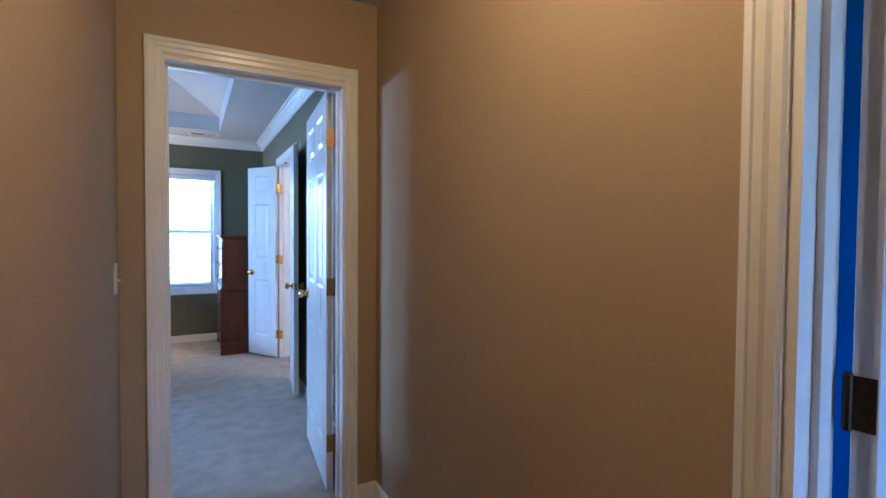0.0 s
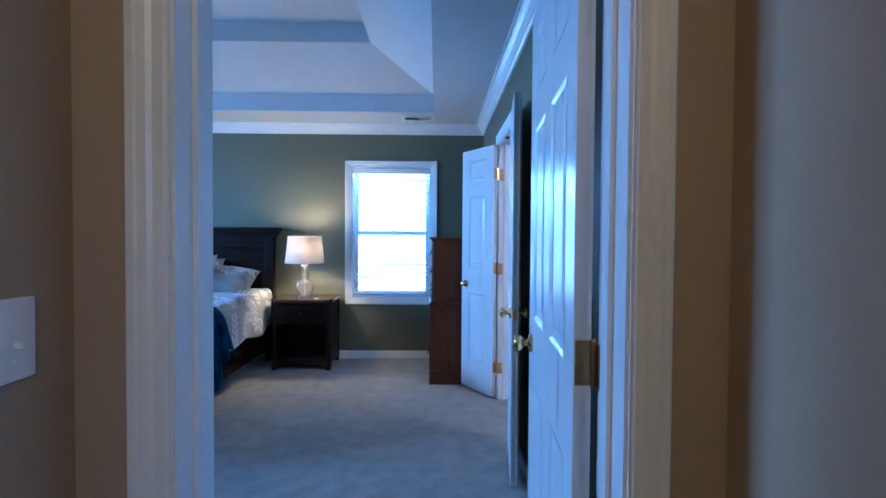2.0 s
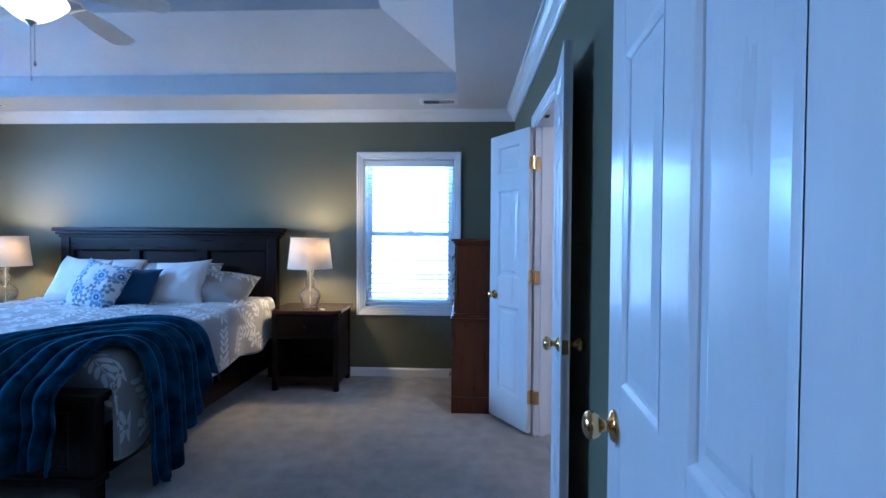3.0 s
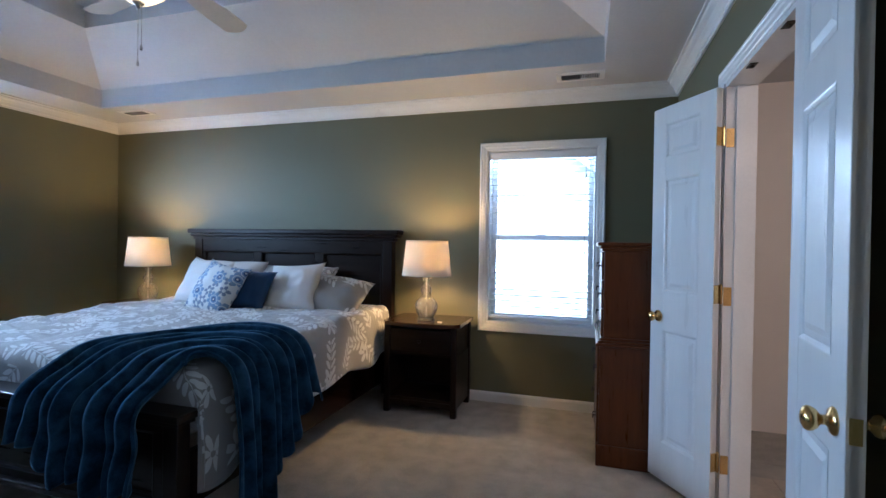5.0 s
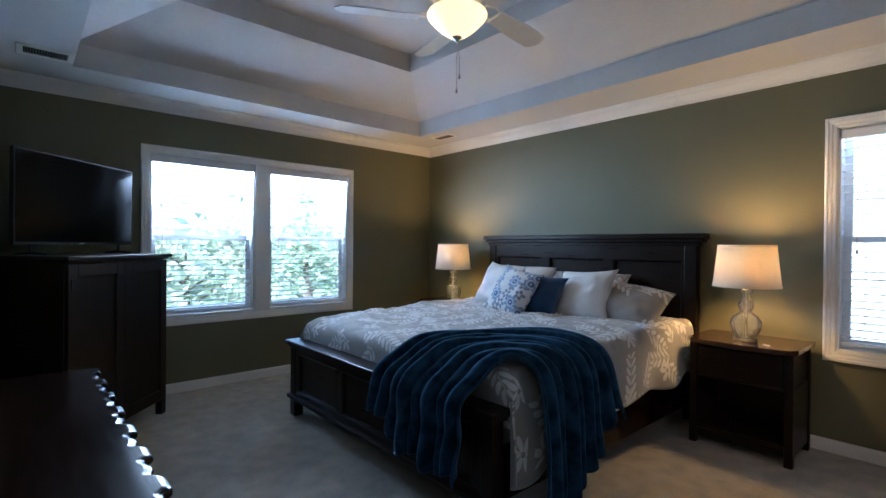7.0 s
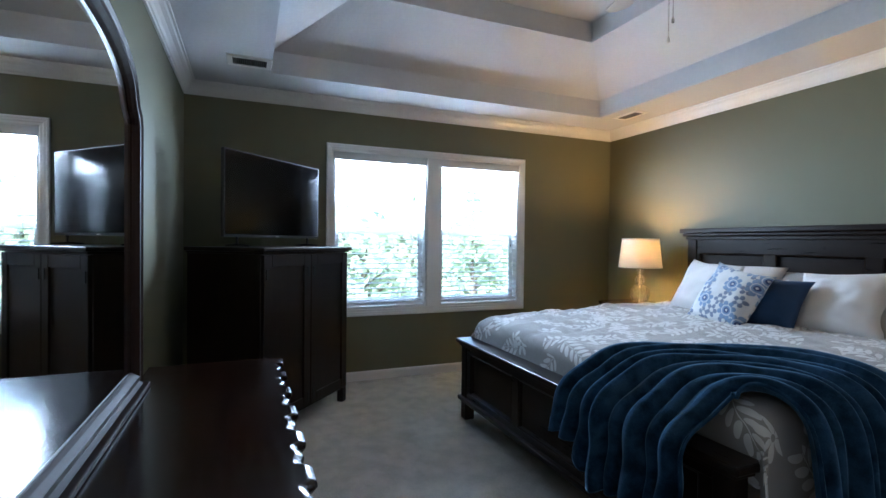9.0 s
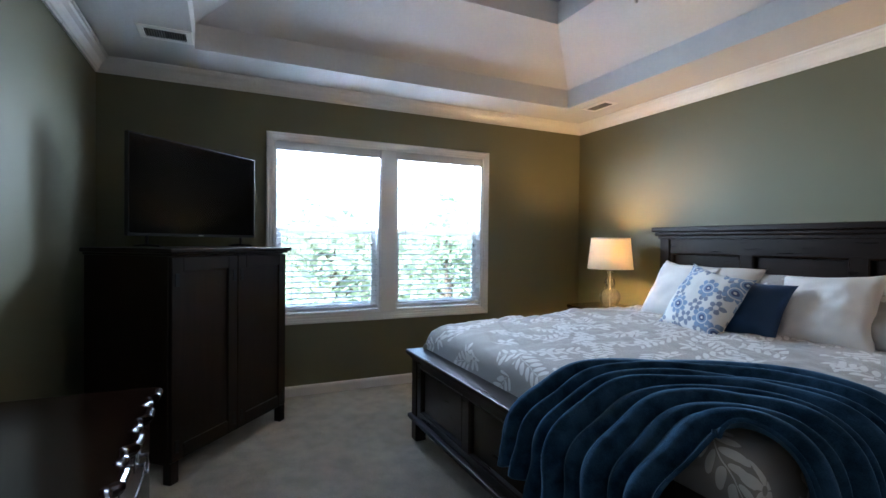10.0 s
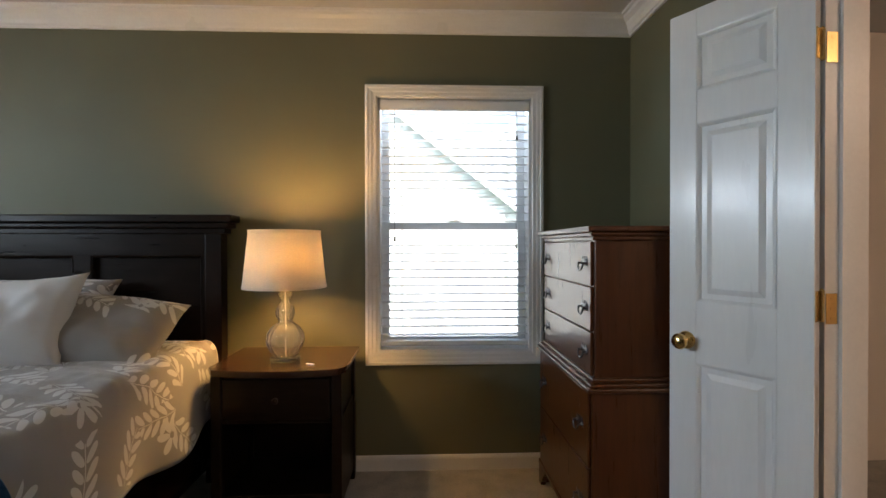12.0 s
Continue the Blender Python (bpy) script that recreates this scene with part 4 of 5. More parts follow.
def blanket():
    """A throw over the foot corner: strands run up the footboard, across the top and down the side."""
    ns, nw = 150, 200
    grid, uvs = [], []
    xs, yfront, top = -0.965, 5.125, 0.752
    for i in range(nw + 1):
        w = i / nw
        xf = -1.165 - 0.655 * w                        # where the strand crosses the footboard
        ys = 5.37 + 0.60 * w                          # and the side of the bed
        z0 = 0.25 + 0.15 * ease(0.45, 1.0, w) + 0.03 * math.sin(w * 17) + 0.03 * noise.noise(Vector((w * 4.5, 2.2, 0)))
        z1 = 0.07 + 0.36 * ease(0.12, 1.0, w) + 0.03 * math.sin(w * 15 + 1) + 0.05 * noise.noise(Vector((w * 5, 7.2, 0)))
        c = Vector((-1.075 - 0.62 * w, 5.275 + 0.69 * w))
        path = []
        lean = 0.06 * w
        path += [Vector((xf - lean * (1 - k / 8), yfront - 0.012 * math.sin(k), z0 + (0.575 - z0) * k / 8)) for k in range(9)]
        path += [Vector((xf, 5.15, 0.605)), Vector((xf + 0.005, 5.235, 0.645)), Vector((xf + 0.015, 5.315, 0.705))]
        p0, p1 = Vector((xf + 0.02, 5.37)), Vector((-1.09, ys))
        for k in range(13):
            t = k / 12
            q = p0 * (1 - t) ** 2 + c * 2 * t * (1 - t) + p1 * t * t
            path.append(Vector((q.x, q.y, top + 0.012 * math.sin(math.pi * t) - 0.028 * (1 - t) ** 2)))
        path += [Vector((-1.015, ys + 0.004, 0.722)), Vector((-0.98, ys + 0.006, 0.675))]
        path += [Vector((xs + 0.02 * k / 8, ys + 0.03 * w * k / 8, 0.64 + (z1 - 0.64) * k / 8)) for k in range(1, 10)]
        # even steps along the strand
        d = [0.0]
        for a, b in zip(path, path[1:]):
            d.append(d[-1] + (b - a).length)
        row, ur = [], []
        for j in range(ns + 1):
            s = d[-1] * j / ns
            k = max(0, min(len(d) - 2, int(np.searchsorted(d, s)) - 1))
            t = (s - d[k]) / max(1e-6, d[k + 1] - d[k])
            row.append(path[k].lerp(path[k + 1], t))
            ur.append((w * 0.9, s))
        grid.append(row)
        uvs.append(ur)
    # smooth the strands, then raise the folds along the normal
    a = np.array([[tuple(p) for p in row] for row in grid])
    for _ in range(28):
        a[:, 1:-1] = (a[:, :-2] + 2 * a[:, 1:-1] + a[:, 2:]) / 4
    du, dv = np.gradient(a, axis=0), np.gradient(a, axis=1)
    nrm = np.cross(dv, du)
    nrm /= np.maximum(1e-9, np.linalg.norm(nrm, axis=2, keepdims=True))
    if nrm[nw // 2, ns // 2, 2] < 0:
        nrm = -nrm
    for i in range(nw + 1):
        w = i / nw
        for j in range(ns + 1):
            s = j / ns
            hang = abs(2 * s - 1)
            wp = w + 0.050 * noise.noise(Vector((s * 2.4, w * 1.6, 5))) + 0.022 * math.sin(s * 5 + w * 5)
            wp = min(1.05, max(-0.05, wp))
            k = 0
            while wp > CREASES[k + 1]:
                k += 1
            d = 2 * (wp - CREASES[k]) / (CREASES[k + 1] - CREASES[k]) - 1
            rise = RISE[k] * (0.55 + 0.8 * abs(noise.noise(Vector((k * 3.7 + 0.5, s * 2.2, 7)))) + 0.35 * hang)
            f = rise * (1 - abs(d + 0.25 * (1 - d * d)) ** 2.3) + 0.10 * noise.noise(Vector((wp * 22, s * 3, 3)))
            h = 0.012 + (0.040 + 0.016 * hang) * f + 0.007 * noise.noise(Vector((w * 5, s * 7, 0)))
            a[i, j] += nrm[i, j] * max(0.012, h + 0.002)
    grid = [[Vector(p) for p in row] for row in a]
    o = sheet("throw_blanket", grid, PLUSH, None, uvs, "", 0.012)
    tagged(o, "navy blue plush throw blanket draped over the bed corner", "blanket")


blanket()


def pillow(name, m, w, h, t, material, label, slack=0.10):
    bm = B()
    layer = bm.loops.layers.uv.new("UVMap")
    n = 26
    seed = random.random() * 50
    sides = []
    for s in (1, -1):
        vs = []
        for i in range(n + 1):
            row = []
            for j in range(n + 1):
                a, b = -1 + 2 * i / n, -1 + 2 * j / n
                x = a * w / 2 * (1 - slack * (1 - abs(a)) * 0 - slack * 0.55 * (1 - b * b) * abs(a) ** 3)
                y = b * h / 2 * (1 - slack * 0.55 * (1 - a * a) * abs(b) ** 3)
                puff = ((1 - abs(a) ** 2.6) * (1 - abs(b) ** 2.6)) ** 0.62
                q = Vector((a * 1.7 + seed, b * 1.7, s * 3))
                z = s * t / 2 * puff * (1 + 0.18 * noise.noise(q)) + 0.008 * noise.noise(q * 2.3) * puff + 0.007 * abs(noise.noise(q * 4.1)) * puff + 0.010 * noise.noise(Vector((a * 2 + seed, b * 2, 9)))
                row.append((x, y, z))
            vs.append(row)
        sides.append(vs)
    made = [[[None] * (n + 1) for _ in range(n + 1)] for _ in range(2)]
    for k in range(2):
        for i in range(n + 1):
            for j in range(n + 1):
                rim = i in (0, n) or j in (0, n)
                made[k][i][j] = made[0][i][j] if (k == 1 and rim) else bm.verts.new(sides[k][i][j])
    for k in range(2):
        v = made[k]
        for i in range(n):
            for j in range(n):
                f = bm.faces.new((v[i][j], v[i + 1][j], v[i + 1][j + 1], v[i][j + 1]))
                for lp in f.loops:
                    lp[layer].uv = (lp.vert.co.x + k * 3 + seed, lp.vert.co.y)
    o = part(name, bm, material, None, "", True)
    o.matrix_world = m
    tagged(o, label, "pillow", "pillows on the bed")
    return o


# back row against the headboard, then the small cushions in front
pillow("pillow", pose(-2.62, 7.17, 0.910, 55, 0, 0), 0.80, 0.46, 0.20, WHITEC, "white cotton pillow leaning on the headboard")
pillow("pillow", pose(-1.92, 7.22, 0.885, 52, 0, 0), 0.76, 0.46, 0.20, DUVET, "grey leaf-print pillow propped on the headboard")
pillow("pillow", pose(-1.385, 6.98, 0.872, 34, 7, 3), 0.55, 0.42, 0.18, DUVET, "grey leaf-print sham leaning on the headboard")
pillow("cushion", pose(-2.56, 6.90, 0.930, 62, 4, -10), 0.50, 0.44, 0.17, WHITEC, "white square cushion at the back of the pile", 0.22)
pillow("cushion", pose(-1.67, 6.87, 0.920, 58, -4, 4), 0.47, 0.44, 0.17, WHITEC, "plain white square cushion beside the navy one", 0.22)
pillow("cushion", pose(-1.95, 6.70, 0.905, 60, 4, 4), 0.38, 0.36, 0.13, NAVY, "navy velvet square cushion between white ones", 0.22)
pillow("cushion", pose(-2.13, 6.585, 0.925, 60, 10, -6), 0.42, 0.42, 0.16, MEDALLION, "blue and white medallion-print square cushion in front", 0.22)


# ---- nightstands and lamps ----
def nightstand(m, label):
    o = thing("nightstand", m, label, "nightstand", "nightstands beside the bed")
    bm = B()
    # bow-fronted top
    n = 14
    front = [(-0.305, -0.185)] + [(-0.275 + 0.55 * k / n, -0.235 - 0.035 * math.sin(math.pi * k / n)) for k in range(n + 1)] + [(0.305, -0.185)]
    outline = front + [(0.305, 0.235), (-0.305, 0.235)]
    for z0, z1, g in ((0.664, 0.672, 0.992), (0.672, 0.692, 1.0)):
        lo = [bm.verts.new((x * g, y * g, z0)) for x, y in outline]
        hi = [bm.verts.new((x * g, y * g, z1)) for x, y in outline]
        for k in range(len(outline)):
            j = (k + 1) % len(outline)
            bm.faces.new((lo[k], lo[j], hi[j], hi[k]))
        bm.faces.new(hi)
        bm.faces.new(list(reversed(lo)))
    part("tabletop", bm, wood("walnut_brown_top", (0.035, 0.016, 0.009), (0.075, 0.036, 0.018), 0.24, 'X', 0.5), o, "warm brown polished top")
    bm = B()
    add_box(bm, (-0.270, -0.195, 0.44), (0.270, 0.22, 0.664), 0.003)
    part("case", bm, ESPRESSO, o)
    bm = B()
    add_box(bm, (-0.235, -0.212, 0.462), (0.235, -0.195, 0.645), 0.004, 2)
    d = part("drawer_front", bm, ESPRESSO_X, o)
    bm = B()
    lathe(bm, [(0.008, 0), (0.006, 0.012), (0.014, 0.020), (0.012, 0.027), (0, 0.029)], 12, m=Matrix.Translation((0, -0.212, 0.553)) @ Matrix.Rotation(radians(90), 4, 'X'))
    part("knob", bm, ESPRESSO, d, "", True)
    for x in (-0.286, 0.241):
        for y in (-0.215, 0.18):
            bm = B()
            add_box(bm, (x, y, 0), (x + 0.045, y + 0.045, 0.664), 0.004)
            part("leg", bm, ESPRESSO, o)
    bm = B()
    add_box(bm, (-0.268, -0.20, 0.10), (0.268, 0.21, 0.122), 0.003)
    add_box(bm, (-0.242, -0.205, 0.055), (0.242, -0.185, 0.101), 0.002)
    part("lower_shelf", bm, ESPRESSO_X, o)
    bm = B()
    add_box(bm, (-0.242, 0.195, 0.122), (0.242, 0.205, 0.44))
    part("back_panel", bm, ESPRESSO, o)
    for x in (-0.279, 0.267):
        bm = B()
        add_box(bm, (x, -0.172, 0.055), (x + 0.012, 0.185, 0.45), 0.001)
        part("side_panel", bm, ESPRESSO, o)
    return o


ns = nightstand(pose(-0.665, 7.22, 0), "dark brown bow-front nightstand holding a lit lamp")
copy_thing(ns, pose(-3.53, 7.22, 0))


def table_lamp(m):
    o = thing("table_lamp", m, "lit glass gourd table lamp with a linen drum shade", "lamp", "bedside lamps")
    bm = B()
    lathe(bm, [(0.066, 0.0), (0.069, 0.004), (0.069, 0.016), (0.062, 0.020), (0.0, 0.020)], 32)
    part("foot", bm, GLASS, o, "clear glass foot", True)
    bm = B()
    prof = [(0.050, 0.022), (0.060, 0.034), (0.074, 0.058), (0.083, 0.086), (0.085, 0.108), (0.080, 0.132), (0.064, 0.156), (0.044, 0.172), (0.031, 0.182), (0.027, 0.188),
            (0.034, 0.196), (0.041, 0.212), (0.043, 0.228), (0.039, 0.246), (0.029, 0.262), (0.022, 0.272), (0.020, 0.282), (0.025, 0.294), (0.034, 0.306), (0.038, 0.314), (0.030, 0.322), (0.032, 0.334)]
    lathe(bm, prof + [(r - 0.005, z) for r, z in reversed(prof)], 96, flute=0.09, flutes=18, band=(0.03, 0.27), caps=False)
    part("gourd_base", bm, GLASS, o, "fluted clear glass gourd", True)
    bm = B()
    lathe(bm, [(0.034, 0.334), (0.034, 0.340), (0.016, 0.344), (0.014, 0.350), (0.010, 0.352), (0.010, 0.36), (0.018, 0.365), (0.018, 0.42), (0.0, 0.422)], 16)
    part("socket", bm, NICKEL, o, "", True)
    bm = B()
    lathe(bm, [(0.004, 0.021), (0.004, 0.334)], 10)
    part("rod", bm, NICKEL, o)
    bm = B()
    z0, z1, r0, r1 = 0.345, 0.600, 0.190, 0.163
    lathe(bm, [(r0, z0), (r1, z1), (r1 - 0.002, z1), (r0 - 0.002, z0), (r0, z0)], 48, caps=False)
    s = part("shade", bm, SHADE, o, "cream linen drum shade", True)
    for z, r in ((z0, r0), (z1, r1)):
        bm = B()
        lathe(bm, [(r + 0.0012, z - 0.002), (r + 0.0012, z + 0.012), (r - 0.004, z + 0.012), (r - 0.004, z - 0.002), (r + 0.0012, z - 0.002)], 48, caps=False)
        part("trim_band", bm, SHADE, s)
    return o


lp = table_lamp(pose(-0.665, 7.15, 0.694))
copy_thing(lp, pose(-3.44, 7.15, 0.694))
bm = B()
add_box(bm, (-0.022, -0.005, 0), (0.022, 0.005, 0.004), 0.0015)
tagged(part("paper_slip", bm, PLASTIC), "small white slip lying on the nightstand top", "paper").matrix_world = pose(-0.53, 7.07, 0.693, 0, 0, -25)


# ---- chest on chest ----
def bail_pull(parent, m, material):
    bm = B()
    for x in (-0.035, 0.035):
        lathe(bm, [(0.012, 0), (0.012, 0.002), (0.005, 0.004), (0.005, 0.018), (0.007, 0.022), (0, 0.024)], 10, m=m @ Matrix.Translation((x, 0, 0)) @ Matrix.Rotation(radians(90), 4, 'X'))
    pts = [(-0.035, -0.018, 0)] + [(0.036 * math.cos(a), -0.020 - 0.004 * math.sin(-a), 0.034 * math.sin(a)) for a in [math.pi * (1 + k / 10) for k in range(1, 10)]] + [(0.035, -0.018, 0)]
    tube(bm, [m @ Vector(p) for p in pts], 0.0032, 8)
    add_box(bm, (-0.050, -0.0015, -0.014), (0.050, 0.0, 0.022), 0.0005, m=m)
    for x in (-0.03, 0.0, 0.03):
        add_box(bm, (x - 0.008, -0.0015, 0.018), (x + 0.008, 0.0, 0.034), 0.0005, m=m)
    return part("bail_pull", bm, material, parent, "dark pewter bail pull", True)


def chest():
    """Front along -y in its own frame."""
    o = thing("chest_of_drawers", pose(0.60, 6.96, 0, 0, 0, -90), "cherry brown chest on chest with pewter pulls behind the door", "chest of drawers")
    w, d = 0.75, 0.50
    bm = B()
    add_box(bm, (-w / 2, 0.0, 0.10), (w / 2, d, 0.715), 0.004)
    part("lower_case", bm, CHERRY, o)
    bm = B()
    add_box(bm, (-w / 2 + 0.025, 0.018, 0.74), (w / 2 - 0.025, d, 1.255), 0.004)
    part("upper_case", bm, CHERRY, o)
    bm = B()
    add_box(bm, (-w / 2 - 0.022, -0.022, 0.698), (w / 2 + 0.022, d, 0.716), 0.006, 2)
    add_box(bm, (-w / 2 - 0.012, -0.012, 0.716), (w / 2 + 0.012, d, 0.730), 0.004, 2)
    add_box(bm, (-w / 2 + 0.008, 0.004, 0.730), (w / 2 - 0.008, d, 0.744), 0.004, 2)
    part("waist_moulding", bm, CHERRY, o)
    bm = B()
    add_box(bm, (-w / 2 + 0.012, 0.006, 1.252), (w / 2 - 0.012, d, 1.268), 0.004, 2)
    add_box(bm, (-w / 2 + 0.002, -0.004, 1.268), (w / 2 - 0.002, d, 1.284), 0.006, 2)
    add_box(bm, (-w / 2 - 0.012, -0.018, 1.284), (w / 2 + 0.012, d, 1.304), 0.005, 2)
    part("cornice", bm, CHERRY, o)
    for z0, z1, y, g in ((0.748, 0.909, 0.018, 0.036), (0.914, 1.078, 0.018, 0.036), (1.083, 1.248, 0.018, 0.036), (0.126, 0.409, 0, 0.014), (0.414, 0.694, 0, 0.014)):
        bm = B()
        add_box(bm, (-w / 2 + g, y - 0.012, z0), (w / 2 - g, y, z1), 0.004, 2)
        f = part("drawer_front", bm, CHERRY, o)
        for x in (-0.27, 0.27):
            bail_pull(f, Matrix.Translation((x, y - 0.012, (z0 + z1) / 2)) @ Matrix.Scale(0.78, 4), PEWTER)
    for x in (-w / 2 - 0.010, w / 2 - 0.110):
        bm = B()
        sg, xo = (1, x) if x < 0 else (-1, x + 0.12)
        curve = [(0.0, 0.0), (0.040, 0.0), (0.046, 0.018), (0.060, 0.030), (0.072, 0.046), (0.088, 0.066), (0.108, 0.078), (0.120, 0.094), (0.120, 0.115), (0.0, 0.115)]
        fr = [bm.verts.new((xo + sg * u, -0.012, q)) for u, q in curve]
        bk = [bm.verts.new((xo + sg * u, 0.014, q)) for u, q in curve]
        bm.faces.new(fr)
        bm.faces.new(list(reversed(bk)))
        for k in range(len(curve)):
            j = (k + 1) % len(curve)
            bm.faces.new((fr[k], fr[j], bk[j], bk[k]))
        part("bracket_foot", bm, CHERRY, o)
        bm = B()
        add_box(bm, (x if x < 0 else x + 0.10, 0.014, 0), (x + 0.02 if x < 0 else x + 0.12, d, 0.115), 0.002)
        part("side_skirt", bm, CHERRY, o)
    bm = B()
    add_box(bm, (-w / 2 - 0.012, -0.014, 0.100), (w / 2 + 0.012, d, 0.122), 0.004, 2)
    part("base_moulding", bm, CHERRY, o)


chest()


# ---- dresser with mirror ----
def dresser():
    """Front along +y in the room; local frame at its back left foot."""
    x0, x1, y0, yf = -2.16, -0.51, 3.42, 3.880
    o = thing("dresser", pose((x0 + x1) / 2, y0, 0), "dark mahogany dresser with a shaped glossy front edge", "dresser")
    w, d = x1 - x0, yf - y0
    n = 180
    cx = w / 2

    def wave(x):
        k = ((x + cx) / w * 8) % 1.0
        b = ease(0.0, 0.12, k) * (1 - ease(0.42, 0.54, k))
        c = math.sin(math.pi * ease(0.56, 0.98, k)) * 0.65
        return 0.022 * b + 0.014 * c
    bm = B()
    rows = []
    for z, g in ((0.722, -0.010), (0.726, 0.0), (0.736, 0.007), (0.744, 0.007), (0.750, 0.004), (0.7535, -0.003), (0.755, -0.012)):
        rows.append([bm.verts.new((-cx - g, 0, z))] + [bm.verts.new((-cx - g + (w + 2 * g) * k / n, d + wave(-cx + w * k / n) + g, z)) for k in range(n + 1)] + [bm.verts.new((cx + g, 0, z))])
    for a, b in zip(rows, rows[1:]):
        for k in range(len(a)):
            j = (k + 1) % len(a)
            bm.faces.new((a[k], a[j], b[j], b[k]))
    bm.faces.new(rows[-1])
    bm.faces.new(list(reversed(rows[0])))
    part("top", bm, MAHOG, o, "glossy dark top with a wavy front edge")
    bm = B()
    add_box(bm, (-cx + 0.02, 0.01, 0.09), (cx - 0.02, d - 0.022, 0.722), 0.004)
    part("case", bm, MAHOG, o)
    for z0, z1 in ((0.11, 0.31), (0.325, 0.525), (0.54, 0.71)):
        for k in range(3):
            a = -cx + 0.035 + k * (w - 0.07) / 3
            b = a + (w - 0.07) / 3 - 0.012
            bm = B()
            add_box(bm, (a, d - 0.022, z0), (b, d - 0.008, z1), 0.005, 2)
            f = part("drawer_front", bm, MAHOG, o)
            bail_pull(f, Matrix.Translation(((a + b) / 2, d - 0.008, (z0 + z1) / 2)) @ Matrix.Rotation(math.pi, 4, 'Z'), PEWTER)
    for x in (-cx + 0.01, cx - 0.12):
        bm = B()
        add_box(bm, (x, d - 0.10, 0), (x + 0.11, d - 0.01, 0.10), 0.012, 2)
        add_box(bm, (x, 0.0, 0), (x + 0.11, 0.08, 0.10), 0.012, 2)
        part("foot", bm, MAHOG, o)


dresser()


def dresser_mirror():
    """An arched mirror with shoulders in a moulded wooden frame, standing at the back of the dresser."""
    cx, hw, y = -1.335, 0.535, 3.425
    o = thing("dresser_mirror", pose(cx, y, 0.757), "tall arched mirror in a dark moulded wooden frame on the dresser", "mirror")
    zs, zt = 0.875, 1.10                       # shoulder and arch top above the dresser

    def outline(g):
        """The frame's line, g metres inside its outer edge, from the foot up and over."""
        pts = [(hw - g, g), (hw - g, 0.4), (hw - g, zs - 0.02)]
        sx = hw - 0.075
        pts += [(hw - g - 0.012, zs + 0.022 - g * 0.4), (sx + 0.020 - g * 0.7, zs + 0.050 - g * 0.6), (sx - g * 0.75, zs + 0.085 - g * 0.7)]
        a, b = sx - g * 0.85, zt - zs - 0.085 - g * 0.35
        for k in range(1, 13):
            t = k / 12 * math.pi / 2
            pts.append((a * math.cos(t), zs + 0.085 - g * 0.7 + b * math.sin(t)))
        return pts + [(-x, z) for x, z in reversed(pts[:-1])]
    prof = [(0.0, 0.0), (0.0, 0.022), (0.006, 0.030), (0.018, 0.034), (0.030, 0.026), (0.036, 0.030), (0.048, 0.030), (0.060, 0.018), (0.066, 0.010), (0.066, 0.004)]
    bm = B()
    rows = [[bm.verts.new((x, d - 0.006, z)) for x, z in outline(g)] for g, d in prof]
    for a, b in zip(rows, rows[1:]):
        for k in range(len(a)):
            j = (k + 1) % len(a)
            bm.faces.new((a[k], a[j], b[j], b[k]))
    bm.faces.new(list(reversed(rows[0])))
    part("mirror_frame", bm, FRAMEW, o, "moulded dark wooden frame")
    bm = B()
    bm.faces.new([bm.verts.new((x, 0.002, z)) for x, z in outline(0.060)])
    part("mirror_glass", bm, MIRROR, o, "silvered mirror glass")
    bm = B()
    add_box(bm, (-hw - 0.01, -0.010, -0.001), (hw + 0.01, 0.045, 0.016), 0.004, 2)
    part("bottom_rail", bm, FRAMEW, o)


dresser_mirror()


# ---- armoire and television ----
def armoire():
    o = thing("tv_armoire", pose(-3.4175, 4.158, 0, 0, 0, 139.0), "dark espresso cabinet with panelled doors set across the corner", "cabinet")
    w, d, h = 0.97, 0.565, 1.207               # front along -y
    bm = B()
    add_box(bm, (-w / 2, 0.0, 0.10), (w / 2, d, h - 0.03), 0.003)
    part("body", bm, ESPRESSO, o)
    bm = B()
    add_box(bm, (-w / 2 - 0.010, -0.030, h - 0.040), (w / 2 + 0.010, d, h - 0.026), 0.004, 2)
    add_box(bm, (-w / 2 - 0.028, -0.048, h - 0.026), (w / 2 + 0.028, d, h), 0.006, 2)
    part("top", bm, ESPRESSO_X, o)
    for x in (-w / 2, w / 2 - 0.055):
        for y in (-0.018, d - 0.05):
            bm = B()
            add_box(bm, (x, y, 0), (x + 0.055, y + 0.05, 0.11), 0.004)
            part("foot", bm, ESPRESSO, o)
    for k, (a, b) in enumerate(((-w / 2 + 0.004, -0.002), (0.002, w / 2 - 0.004))):
        bm = B()
        z0, z1, st = 0.115, h - 0.045, 0.075
        add_box(bm, (a, -0.010, z0), (b, 0.0, z1))
        for u in (a, b - st):
            add_box(bm, (u, -0.022, z0), (u + st, -0.004, z1), 0.003)
        for u, v in ((z0, z0 + st), (z1 - st, z1)):
            add_box(bm, (a + st, -0.0215, u), (b - st, -0.004, v), 0.002)
        dr = part("door", bm, ESPRESSO, o)
        for s in (a + 0.030, b - 0.030):
            for z in (1.045, 0.19):
                bm = B()
                add_box(bm, (s - 0.014, -0.027, z - 0.033), (s + 0.014, -0.022, z + 0.033), 0.002)
                part("hinge_plate", bm, BLACK, dr, "black rectangular hinge plate")
    return o


armoire()


